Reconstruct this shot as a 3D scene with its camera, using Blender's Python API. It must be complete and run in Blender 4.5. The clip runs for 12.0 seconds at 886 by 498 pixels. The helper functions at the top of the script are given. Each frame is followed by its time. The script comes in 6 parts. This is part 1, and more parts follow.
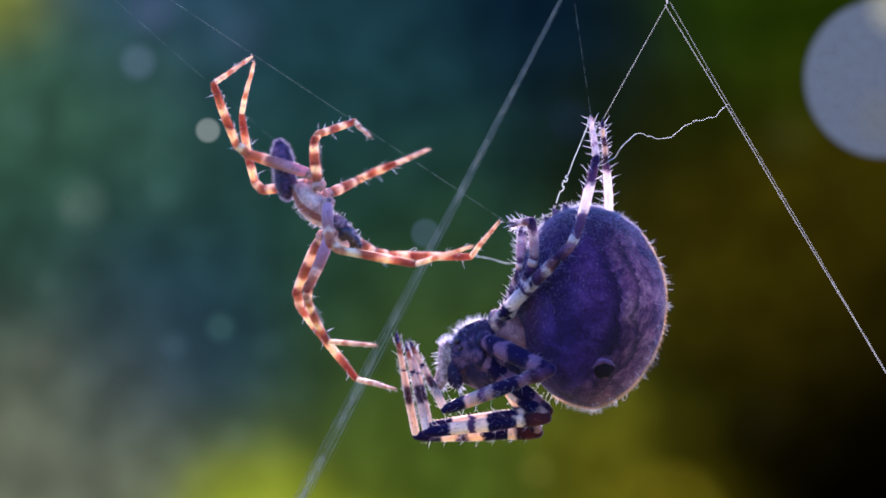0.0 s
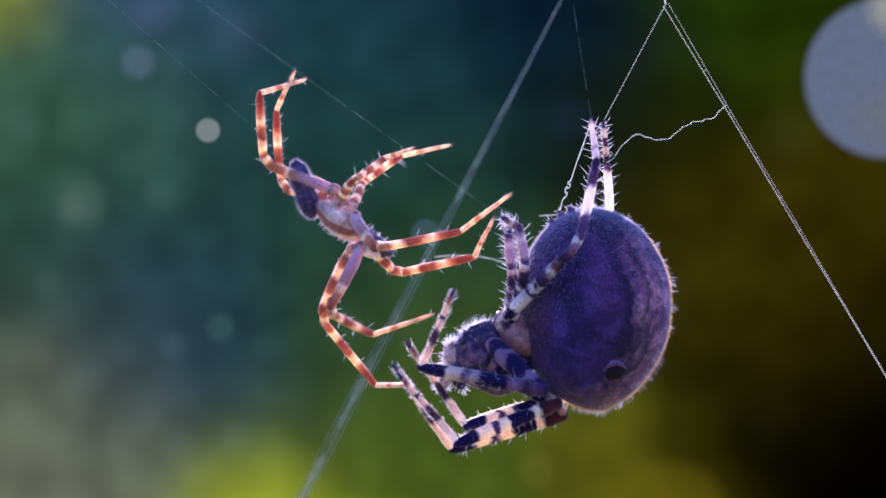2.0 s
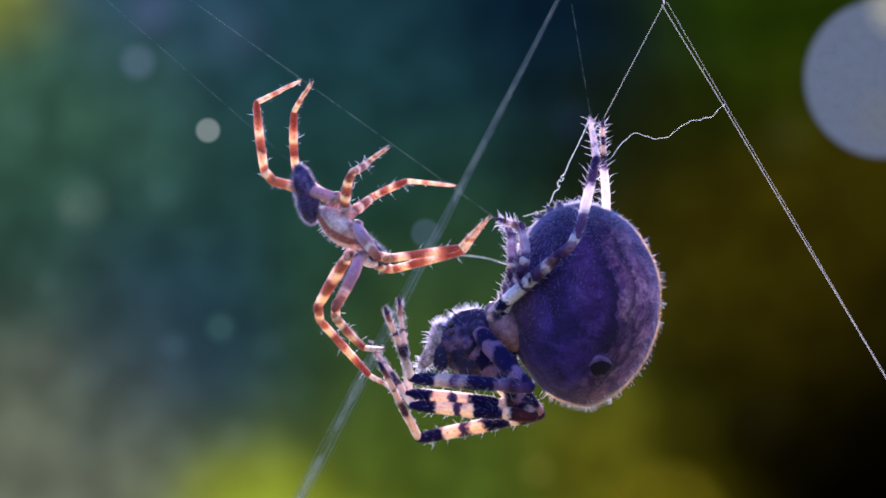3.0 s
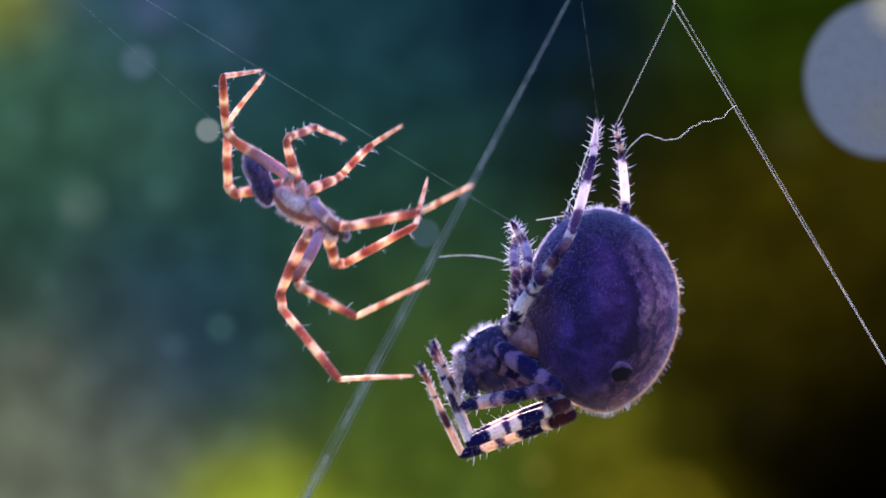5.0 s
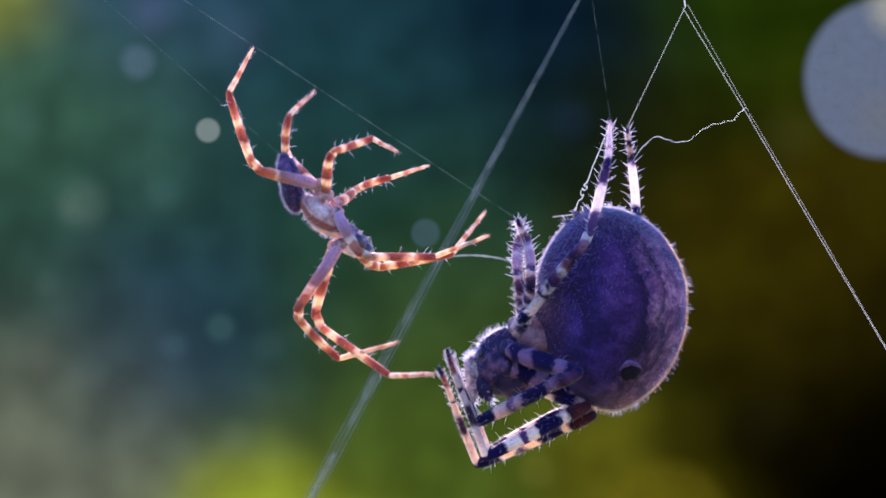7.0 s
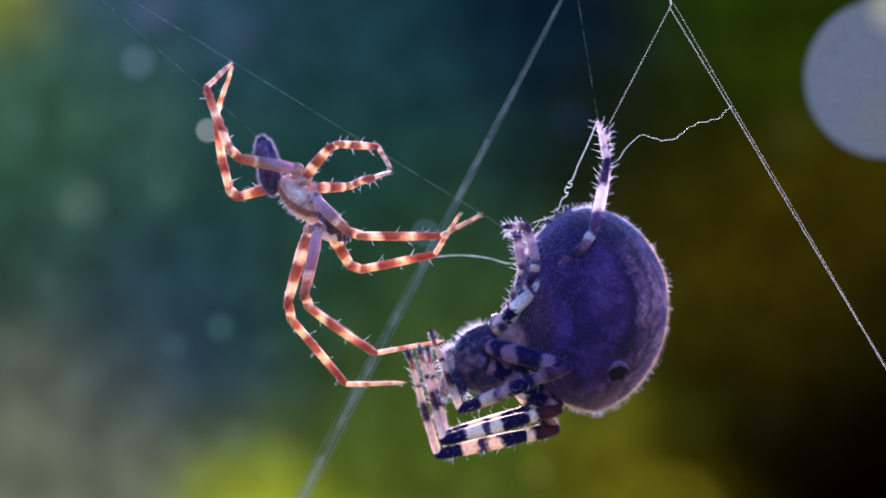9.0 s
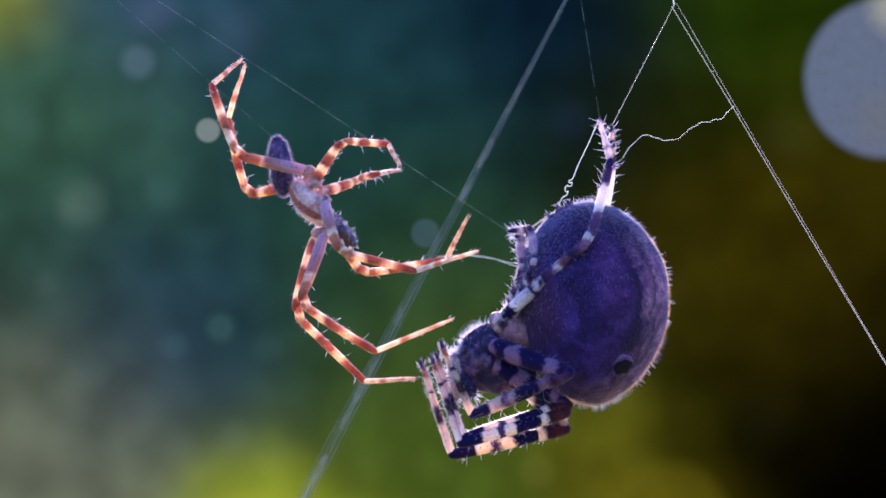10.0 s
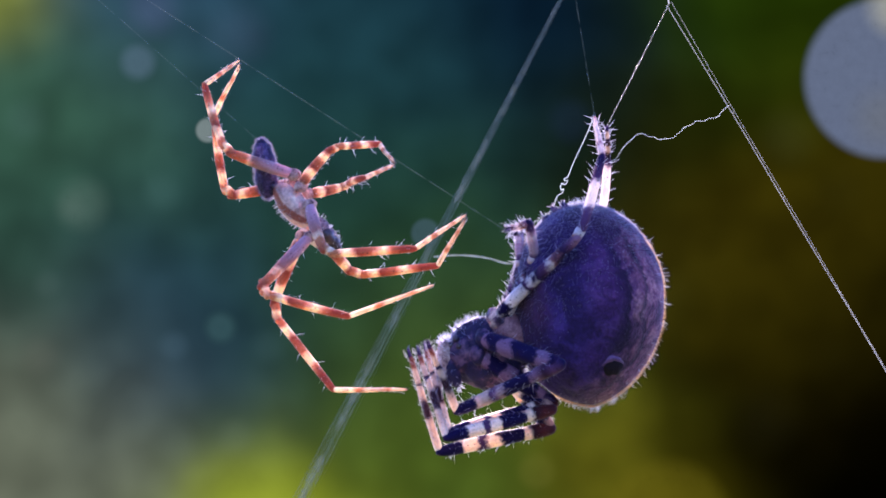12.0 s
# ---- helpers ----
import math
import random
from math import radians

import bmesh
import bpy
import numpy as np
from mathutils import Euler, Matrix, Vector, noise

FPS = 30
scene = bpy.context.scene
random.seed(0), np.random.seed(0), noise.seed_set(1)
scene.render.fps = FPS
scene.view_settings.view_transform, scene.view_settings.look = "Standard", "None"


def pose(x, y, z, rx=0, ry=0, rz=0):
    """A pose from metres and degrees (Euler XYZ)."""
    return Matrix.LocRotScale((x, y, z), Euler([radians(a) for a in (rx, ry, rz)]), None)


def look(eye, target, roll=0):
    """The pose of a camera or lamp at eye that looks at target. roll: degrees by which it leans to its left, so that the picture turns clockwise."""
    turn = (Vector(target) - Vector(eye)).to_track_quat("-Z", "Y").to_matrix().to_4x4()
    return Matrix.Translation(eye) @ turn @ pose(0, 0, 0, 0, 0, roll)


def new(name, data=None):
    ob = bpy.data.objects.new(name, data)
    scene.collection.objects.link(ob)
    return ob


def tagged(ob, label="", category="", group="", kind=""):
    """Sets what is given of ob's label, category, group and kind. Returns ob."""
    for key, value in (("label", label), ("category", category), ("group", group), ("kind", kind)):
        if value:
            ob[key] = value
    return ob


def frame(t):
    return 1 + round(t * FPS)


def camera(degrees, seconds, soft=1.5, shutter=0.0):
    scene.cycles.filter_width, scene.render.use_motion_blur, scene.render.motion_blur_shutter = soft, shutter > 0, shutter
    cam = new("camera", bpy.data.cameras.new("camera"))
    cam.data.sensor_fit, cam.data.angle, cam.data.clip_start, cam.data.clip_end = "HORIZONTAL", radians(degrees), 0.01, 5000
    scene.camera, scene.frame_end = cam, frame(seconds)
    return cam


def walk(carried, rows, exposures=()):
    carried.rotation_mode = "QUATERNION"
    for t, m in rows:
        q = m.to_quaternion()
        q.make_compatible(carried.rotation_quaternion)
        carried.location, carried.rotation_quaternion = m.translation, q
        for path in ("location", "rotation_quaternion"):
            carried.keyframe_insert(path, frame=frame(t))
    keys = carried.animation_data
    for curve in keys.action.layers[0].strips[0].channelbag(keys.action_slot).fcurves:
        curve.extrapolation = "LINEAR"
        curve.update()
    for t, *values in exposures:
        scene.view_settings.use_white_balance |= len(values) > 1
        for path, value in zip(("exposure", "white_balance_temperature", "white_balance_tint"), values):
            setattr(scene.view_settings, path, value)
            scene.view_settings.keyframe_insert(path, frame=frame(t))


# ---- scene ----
# Two garden spiders courting on a few silk threads, about 14 cm before a macro lens.
# Plan: 1568 x 882 cells of 0.03 mm across the plane of the web (y = 0), cell rows counted downwards.
U = 0.0240 / 784
D = 784 * U / math.tan(radians(10))
EYE = Vector((0, -D, 0))
END = 12.0
STEP = 0.1

cam = camera(20, END, soft=1.8, shutter=0.8)
# the web hangs above the lens, which looks up at it
TILT = Matrix.Rotation(radians(13), 4, "X")
still = TILT @ look(EYE, (0, 0, 0))
walk(cam, [(0.0, still), (END, still)], exposures=[(0.0, 2.64, 6350, 50), (END, 2.64, 6350, 50)])

# ---- light: sun behind and above the web, blue sky in front ----
SUN_AZ, SUN_EL = -1.5, 20.2
world = bpy.data.worlds.new("sky")
scene.world = world
world.use_nodes = True
wt = world.node_tree
sky = wt.nodes.new("ShaderNodeTexSky")
sky.sky_type = "NISHITA"
sky.sun_disc = False
sky.ozone_density, sky.dust_density = 8.0, 0.2
sky.sun_elevation, sky.sun_rotation = radians(SUN_EL), radians(SUN_AZ)
wt.links.new(sky.outputs["Color"], wt.nodes["Background"].inputs["Color"])
wt.nodes["Background"].inputs["Strength"].default_value = 0.07

sun_data = bpy.data.lights.new("sun", "SUN")
sun_data.energy, sun_data.angle, sun_data.color = 4.5, radians(1.0), (1.0, 0.87, 0.73)
sun = new("sun", sun_data)
sun_way = Vector((math.sin(radians(SUN_AZ)), math.cos(radians(SUN_AZ)), math.tan(radians(SUN_EL))))
sun.matrix_world = look(sun_way * 3, (0, 0, 0))


# ---- materials ----
def fresh(name):
    m = bpy.data.materials.new(name)
    m.use_nodes = True
    nt = m.node_tree
    nt.nodes.clear()
    return m, nt, nt.nodes.new("ShaderNodeOutputMaterial")


def ramp(nt, stops, mode="LINEAR"):
    r = nt.nodes.new("ShaderNodeValToRGB")
    r.color_ramp.interpolation = mode
    e = r.color_ramp.elements
    while len(e) < len(stops):
        e.new(0.5)
    for el, (at_, c) in zip(e, stops):
        el.position, el.color = at_, (*c, 1)
    return r


def noise_tex(nt, coord, cells, detail=4, rough=0.6):
    """Noise with features of that many plan cells."""
    n = nt.nodes.new("ShaderNodeTexNoise")
    n.inputs["Scale"].default_value = 1 / (cells * U)
    n.inputs["Detail"].default_value = detail
    n.inputs["Roughness"].default_value = rough
    nt.links.new(coord, n.inputs["Vector"])
    return n


def mix_rgb(nt, fac, a, b, mode="MIX"):
    m = nt.nodes.new("ShaderNodeMix")
    m.data_type, m.blend_type = "RGBA", mode
    for sock, v in ((m.inputs[0], fac), (m.inputs[6], a), (m.inputs[7], b)):
        if isinstance(v, bpy.types.NodeSocket):
            nt.links.new(v, sock)
        else:
            sock.default_value = v if not isinstance(v, tuple) else (*v, 1)
    return m.outputs[2]


def calc(nt, op, a, b=0.0, c=0.0):
    m = nt.nodes.new("ShaderNodeMath")
    m.operation = op
    for sock, v in zip(m.inputs, (a, b, c)):
        if isinstance(v, bpy.types.NodeSocket):
            nt.links.new(v, sock)
        else:
            sock.default_value = v
    return m.outputs[0]


def skin(nt, out, colour, glow, rough=0.55, bump=None, bump_cells=0.6, sheen=0.0, coat=0.0, spread=(1.0, 0.7, 0.55), gleam=0.35, sheen_tint=(1, 1, 1), reach=36):
    """Chitin: a rough coat over a body that lets some light through."""
    p = nt.nodes.new("ShaderNodeBsdfPrincipled")
    p.inputs["Roughness"].default_value = rough
    p.inputs["Specular IOR Level"].default_value = gleam
    p.inputs["Sheen Weight"].default_value = sheen
    p.inputs["Sheen Roughness"].default_value = 0.4
    p.inputs["Sheen Tint"].default_value = (*sheen_tint, 1)
    p.inputs["Coat Weight"].default_value = coat
    nt.links.new(colour, p.inputs["Base Color"])
    if bump is not None:
        b = nt.nodes.new("ShaderNodeBump")
        b.inputs["Strength"].default_value = 0.7
        b.inputs["Distance"].default_value = bump_cells * U
        nt.links.new(bump, b.inputs["Height"])
        nt.links.new(b.outputs[0], p.inputs["Normal"])
    if glow > 0:
        bw = nt.nodes.new("ShaderNodeRGBToBW")
        nt.links.new(colour, bw.inputs[0])
        thin = nt.nodes.new("ShaderNodeMapRange")
        for key, v in (("From Min", 0.05), ("From Max", 0.65), ("To Min", 0.25 * glow), ("To Max", glow)):
            thin.inputs[key].default_value = v
        nt.links.new(bw.outputs[0], thin.inputs["Value"])
        nt.links.new(thin.outputs[0], p.inputs["Subsurface Weight"])
        p.inputs["Subsurface Radius"].default_value = spread
        p.inputs["Subsurface Scale"].default_value = reach * U
    nt.links.new(p.outputs[0], out.inputs[0])


def banded(name, stops, glow, rough=0.64, speck=(0.02, 0.012, 0.02), specks=0.7, sheen=0.24, spread=(1.0, 0.7, 0.55)):
    """Ringed leg cuticle: rings along the limb that shift round it and fray, with dark hair pits and fine streaks."""
    m, nt, out = fresh(name)
    tc = nt.nodes.new("ShaderNodeTexCoord")
    info = nt.nodes.new("ShaderNodeObjectInfo")
    obj = nt.nodes.new("ShaderNodeVectorMath")
    apart = nt.nodes.new("ShaderNodeCombineXYZ")
    nt.links.new(calc(nt, "MULTIPLY", info.outputs["Random"], 700 * U), apart.inputs[0])
    nt.links.new(tc.outputs["Object"], obj.inputs[0])
    nt.links.new(apart.outputs[0], obj.inputs[1])
    place = obj.outputs[0]
    sep = nt.nodes.new("ShaderNodeSeparateXYZ")
    nt.links.new(tc.outputs["Generated"], sep.inputs[0])
    slow = noise_tex(nt, place, 26, 2, 0.5)
    wob = noise_tex(nt, place, 7, 5, 0.65)
    fray = calc(nt, "MULTIPLY_ADD", wob.outputs["Fac"], 0.10, -0.05)
    skew = calc(nt, "MULTIPLY_ADD", slow.outputs["Fac"], 0.22, -0.11)
    along = calc(nt, "ADD", calc(nt, "ADD", sep.outputs["Z"], fray), skew)
    col = ramp(nt, stops)
    nt.links.new(along, col.inputs[0])
    pits = nt.nodes.new("ShaderNodeTexVoronoi")
    pits.inputs["Scale"].default_value = 1 / (7 * U)
    nt.links.new(place, pits.inputs["Vector"])
    dots = ramp(nt, [(0.16, (1, 1, 1)), (0.27, (0, 0, 0))])
    nt.links.new(pits.outputs["Distance"], dots.inputs[0])
    thin = noise_tex(nt, place, 9, 2)
    some = ramp(nt, [(0.47, (0, 0, 0)), (0.55, (1, 1, 1))])
    nt.links.new(thin.outputs["Fac"], some.inputs[0])
    cover = calc(nt, "MULTIPLY", calc(nt, "MULTIPLY", dots.outputs[0], some.outputs[0]), specks)
    dotted = mix_rgb(nt, cover, col.outputs[0], speck)
    grain = noise_tex(nt, place, 2.5, 3)
    streak = nt.nodes.new("ShaderNodeMapping")
    streak.inputs["Scale"].default_value = (1.0, 1.0, 0.18)
    nt.links.new(place, streak.inputs[0])
    lines = noise_tex(nt, streak.outputs[0], 4, 4, 0.6)
    tone = calc(nt, "ADD", calc(nt, "MULTIPLY", grain.outputs["Fac"], 0.45), calc(nt, "MULTIPLY", lines.outputs["Fac"], 0.55))
    shade = ramp(nt, [(0.34, (0.66, 0.66, 0.66)), (0.66, (1.2, 1.2, 1.2))])
    nt.links.new(tone, shade.inputs[0])
    final = mix_rgb(nt, 1.0, dotted, shade.outputs[0], "MULTIPLY")
    skin(nt, out, final, glow, rough, tone, 1.4, sheen, 0.0, spread, 0.06, (0.82, 0.86, 1.0))
    return m


def mottled(name, stops, cells, glow=0.0, rough=0.6, sheen=0.3, bump_cells=2.0, coat=0.0):
    """Soft cuticle, blotched at two scales."""
    m, nt, out = fresh(name)
    tc = nt.nodes.new("ShaderNodeTexCoord")
    big = noise_tex(nt, tc.outputs["Object"], cells, 6, 0.65)
    col = ramp(nt, stops)
    nt.links.new(big.outputs["Fac"], col.inputs[0])
    fine = noise_tex(nt, tc.outputs["Object"], cells * 0.12, 4)
    shade = ramp(nt, [(0.3, (0.6, 0.6, 0.6)), (0.7, (1.25, 1.25, 1.25))])
    nt.links.new(fine.outputs["Fac"], shade.inputs[0])
    final = mix_rgb(nt, 1.0, col.outputs[0], shade.outputs[0], "MULTIPLY")
    skin(nt, out, final, glow, rough, fine.outputs["Fac"], bump_cells, sheen, coat, gleam=0.7 if coat else 0.3)
    return m


def silk(name, colour, clear):
    m, nt, out = fresh(name)
    p = nt.nodes.new("ShaderNodeBsdfPrincipled")
    p.inputs["Base Color"].default_value = (*colour, 1)
    p.inputs["Roughness"].default_value = 0.35
    t = nt.nodes.new("ShaderNodeBsdfTranslucent")
    t.inputs["Color"].default_value = (*colour, 1)
    half = nt.nodes.new("ShaderNodeMixShader")
    half.inputs[0].default_value = 0.75
    nt.links.new(p.outputs[0], half.inputs[1])
    nt.links.new(t.outputs[0], half.inputs[2])
    c = nt.nodes.new("ShaderNodeBsdfTransparent")
    m2 = nt.nodes.new("ShaderNodeMixShader")
    tc = nt.nodes.new("ShaderNodeTexCoord")
    n = noise_tex(nt, tc.outputs["Object"], 30, 3)
    fac = calc(nt, "MULTIPLY_ADD", n.outputs["Fac"], 0.5, clear - 0.25)
    fac = calc(nt, "MAXIMUM", fac, 0.0)
    nt.links.new(fac, m2.inputs[0])
    nt.links.new(half.outputs[0], m2.inputs[1])
    nt.links.new(c.outputs[0], m2.inputs[2])
    nt.links.new(m2.outputs[0], out.inputs[0])
    return m


RED, RUST, CREAM, MAUVE = (0.33, 0.075, 0.045), (0.56, 0.21, 0.10), (0.94, 0.75, 0.52), (0.55, 0.37, 0.48)
INK, PALE, TAN, DUSK = (0.009, 0.006, 0.046), (0.92, 0.72, 0.59), (0.45, 0.28, 0.24), (0.21, 0.115, 0.20)
BONE, PLUM, SALMON = (0.50, 0.38, 0.32), (0.09, 0.04, 0.11), (0.42, 0.12, 0.08)
HOAR, FROST = (0.50, 0.47, 0.53), (0.82, 0.76, 0.76)
LILAC = (1.0, 0.85, 0.72)
MAT = {}
MAT["m_femur"] = banded("male femur cuticle", [(0.0, MAUVE), (0.35, (0.44, 0.26, 0.32)), (0.62, (0.40, 0.17, 0.14)), (0.70, (0.8, 0.6, 0.42)), (0.76, RUST), (1.0, RED)], 0.7)
MAT["m_patella"] = banded("male patella cuticle", [(0.0, RED), (0.45, RUST), (0.6, CREAM), (1.0, RUST)], 0.8)
MAT["m_tibia"] = banded("male tibia cuticle", [(0.0, RUST), (0.14, RUST), (0.20, CREAM), (0.25, CREAM), (0.33, RED), (0.50, RUST), (0.57, CREAM), (0.62, CREAM), (0.70, RUST), (0.80, RED), (1.0, RED)], 0.8)
MAT["m_metatarsus"] = banded("male metatarsus cuticle", [(0.0, RUST), (0.08, CREAM), (0.30, (0.66, 0.49, 0.36)), (0.42, CREAM), (0.52, RUST), (0.62, (0.42, 0.2, 0.12)), (0.70, (0.68, 0.52, 0.38)), (1.0, (0.56, 0.40, 0.28))], 0.7)
MAT["m_tarsus"] = banded("male tarsus cuticle", [(0.0, (0.62, 0.46, 0.33)), (0.35, (0.40, 0.17, 0.1)), (0.55, (0.62, 0.47, 0.35)), (0.85, (0.4, 0.26, 0.18)), (1.0, (0.1, 0.06, 0.05))], 0.7)
MAT["f_femur"] = banded("female femur cuticle", [(0.0, DUSK), (0.14, DUSK), (0.18, INK), (0.31, INK), (0.35, DUSK), (0.43, DUSK), (0.47, INK), (0.70, INK), (0.74, DUSK), (0.82, DUSK), (0.87, INK), (1.0, (0.06, 0.02, 0.04))], 0.6, sheen=0.05, spread=LILAC)
# femur copy with paler bands, painting the backlight on the far legs
MAT["f_far_femur"] = banded("female backlit far femur cuticle", [(0.0, DUSK), (0.12, DUSK), (0.17, INK), (0.36, INK), (0.42, PALE), (0.60, PALE), (0.66, INK), (0.84, INK), (0.89, TAN), (1.0, (0.12, 0.035, 0.04))], 0.9, sheen=0.05, spread=LILAC)
MAT["f_pale_femur"] = banded("female mottled femur cuticle", [(0.0, TAN), (0.06, FROST), (0.13, INK), (0.19, INK), (0.23, FROST), (0.35, HOAR), (0.40, INK), (0.45, PLUM), (0.49, HOAR), (0.54, INK), (0.62, PLUM), (0.68, HOAR), (0.73, (0.2, 0.09, 0.12)), (0.80, INK), (0.92, PLUM), (1.0, DUSK)], 0.8, sheen=0.1, specks=1.0, spread=LILAC)
MAT["f_patella"] = banded("female patella cuticle", [(0.0, (0.035, 0.010, 0.02)), (0.4, (0.085, 0.018, 0.02)), (0.66, (0.03, 0.010, 0.02)), (0.78, PALE), (0.92, PALE), (1.0, INK)], 0.5, sheen=0.12, spread=LILAC)
# patella and tibia copies darkened for the near leg that gets no backlight
MAT["f_near_patella"] = banded("female unlit near patella cuticle", [(0.0, INK), (0.3, PLUM), (0.5, (0.035, 0.014, 0.04)), (0.8, DUSK), (1.0, INK)], 0.3, sheen=0.12, spread=LILAC)
MAT["f_near_tibia"] = banded("female unlit near tibia cuticle", [(0.0, DUSK), (0.06, DUSK), (0.11, INK), (0.36, INK), (0.41, (0.40, 0.27, 0.30)), (0.46, DUSK), (0.52, PLUM), (0.58, (0.50, 0.36, 0.33)), (0.70, (0.66, 0.50, 0.44)), (0.74, INK), (1.0, INK)], 0.7, sheen=0.12, spread=LILAC)
MAT["f_rear_patella"] = banded("female hind patella cuticle", [(0.0, (0.05, 0.02, 0.05)), (0.3, (0.30, 0.11, 0.05)), (0.5, HOAR), (0.7, HOAR), (0.8, PLUM), (1.0, PLUM)], 0.9, sheen=0.2, spread=LILAC)
MAT["f_tibia"] = banded("female tibia cuticle", [(0.0, PALE), (0.05, PALE), (0.09, INK), (0.33, INK), (0.37, PALE), (0.46, PALE), (0.49, PLUM), (0.55, PLUM), (0.58, PALE), (0.70, PALE), (0.74, INK), (1.0, INK)], 0.9, sheen=0.03, spread=LILAC)
MAT["f_metatarsus"] = banded("female metatarsus cuticle", [(0.0, INK), (0.04, PALE), (0.20, (0.72, 0.56, 0.46)), (0.36, BONE), (0.44, (0.60, 0.46, 0.38)), (0.53, (0.05, 0.022, 0.03)), (0.72, (0.04, 0.018, 0.03)), (0.79, BONE), (0.90, BONE), (0.95, INK), (1.0, INK)], 0.6, sheen=0.12, spread=LILAC)
MAT["f_tarsus"] = banded("female tarsus cuticle", [(0.0, INK), (0.12, INK), (0.20, BONE), (0.44, BONE), (0.54, (0.24, 0.075, 0.05)), (0.72, (0.16, 0.04, 0.035)), (0.80, INK), (1.0, INK)], 0.45, sheen=0.1, spread=LILAC)
MAT["f_rear_tibia"] = banded("female hind tibia cuticle", [(0.0, PLUM), (0.20, PLUM), (0.26, DUSK), (0.30, FROST), (0.58, FROST), (0.64, PLUM), (1.0, INK)], 0.8, sheen=0.2, spread=LILAC)
MAT["f_rear_metatarsus"] = banded("female hind metatarsus cuticle", [(0.0, INK), (0.12, PLUM), (0.20, HOAR), (0.42, HOAR), (0.5, DUSK), (0.58, HOAR), (0.86, HOAR), (1.0, PLUM)], 0.8, sheen=0.2, spread=LILAC)
MAT["f_rear_tarsus"] = banded("female hind tarsus cuticle", [(0.0, HOAR), (0.6, HOAR), (0.8, DUSK), (0.9, PLUM), (1.0, INK)], 0.8, sheen=0.2, spread=LILAC)
MAT["f_far_rear_patella"] = banded("female far hind patella cuticle", [(0.0, INK), (0.5, PLUM), (1.0, INK)], 0.5, sheen=0.1, spread=LILAC)
MAT["f_far_rear_tibia"] = banded("female far hind tibia cuticle", [(0.0, INK), (0.16, INK), (0.24, FROST), (0.80, FROST), (0.88, PLUM), (1.0, INK)], 0.9, sheen=0.2, spread=LILAC)
MAT["f_far_rear_metatarsus"] = banded("female far hind metatarsus cuticle", [(0.0, INK), (0.34, (0.03, 0.012, 0.02)), (0.44, BONE), (0.62, BONE), (0.70, (0.04, 0.016, 0.02)), (1.0, INK)], 0.5, sheen=0.1, spread=LILAC)
MAT["f_far_rear_tarsus"] = banded("female far hind tarsus cuticle", [(0.0, INK), (0.2, BONE), (0.5, BONE), (0.7, INK), (1.0, INK)], 0.5, sheen=0.1, spread=LILAC)
MAT["f_third_patella"] = banded("female small patella cuticle", [(0.0, PLUM), (0.4, TAN), (0.7, HOAR), (1.0, PLUM)], 0.8, sheen=0.2, spread=LILAC)
MAT["f_third_tibia"] = banded("female small tibia cuticle", [(0.0, PLUM), (0.16, PLUM), (0.24, (0.42, 0.30, 0.38)), (0.5, (0.34, 0.24, 0.34)), (0.62, HOAR), (0.72, (0.34, 0.24, 0.34)), (0.82, PLUM), (1.0, INK)], 0.8, sheen=0.2, spread=LILAC)
MAT["f_third_metatarsus"] = banded("female small metatarsus cuticle", [(0.0, PLUM), (0.2, DUSK), (0.5, (0.16, 0.07, 0.06)), (0.7, HOAR), (1.0, PLUM)], 0.9, sheen=0.2, spread=LILAC)
MAT["f_third_tarsus"] = banded("female small tarsus cuticle", [(0.0, DUSK), (0.3, (0.12, 0.045, 0.04)), (0.55, INK), (1.0, INK)], 0.7, sheen=0.2, spread=LILAC)
MAT["pit"] = mottled("dull dark pit skin", [(0.3, (0.002, 0.001, 0.005)), (0.7, (0.010, 0.005, 0.016))], 12, rough=0.9, sheen=0.0, bump_cells=1.0)
MAT["m_abdomen"] = mottled("male abdomen skin", [(0.42, (0.010, 0.006, 0.035)), (0.52, (0.035, 0.02, 0.085)), (0.66, (0.18, 0.12, 0.28))], 24, rough=0.5, sheen=0.1)
MAT["m_palp"] = mottled("male palp cuticle", [(0.38, (0.03, 0.02, 0.06)), (0.48, (0.16, 0.11, 0.18)), (0.64, (0.42, 0.34, 0.40))], 12, glow=0.4, rough=0.6, sheen=0.2)
# ringed femur, cream bands added to paint backlight on far and third legs
MAT["m_backlit_ringed_femur"] = banded("male backlit ringed femur cuticle", [(0.0, (0.58, 0.43, 0.40)), (0.10, CREAM), (0.17, (0.26, 0.08, 0.06)), (0.26, RUST), (0.33, CREAM), (0.41, CREAM), (0.48, RED), (0.68, RUST), (0.74, CREAM), (0.80, CREAM), (0.87, RED), (1.0, RED)], 0.8)
MAT["m_carapace"] = mottled("male carapace cuticle", [(0.3, (0.66, 0.48, 0.42)), (0.55, (0.90, 0.76, 0.68)), (0.75, (0.98, 0.88, 0.8))], 40, glow=1.0, rough=0.4, sheen=0.2)
MAT["m_coxa"] = mottled("male leg joint cuticle", [(0.38, (0.05, 0.025, 0.05)), (0.46, (0.34, 0.19, 0.18)), (0.6, (0.60, 0.42, 0.38)), (0.75, (0.80, 0.62, 0.54))], 12, glow=0.5, rough=0.5, sheen=0.1)
MAT["gloss"] = mottled("dark glossy horn", [(0.3, (0.006, 0.004, 0.016)), (0.7, (0.025, 0.014, 0.035))], 20, rough=0.3, sheen=0.0, bump_cells=1.0, coat=0.05)
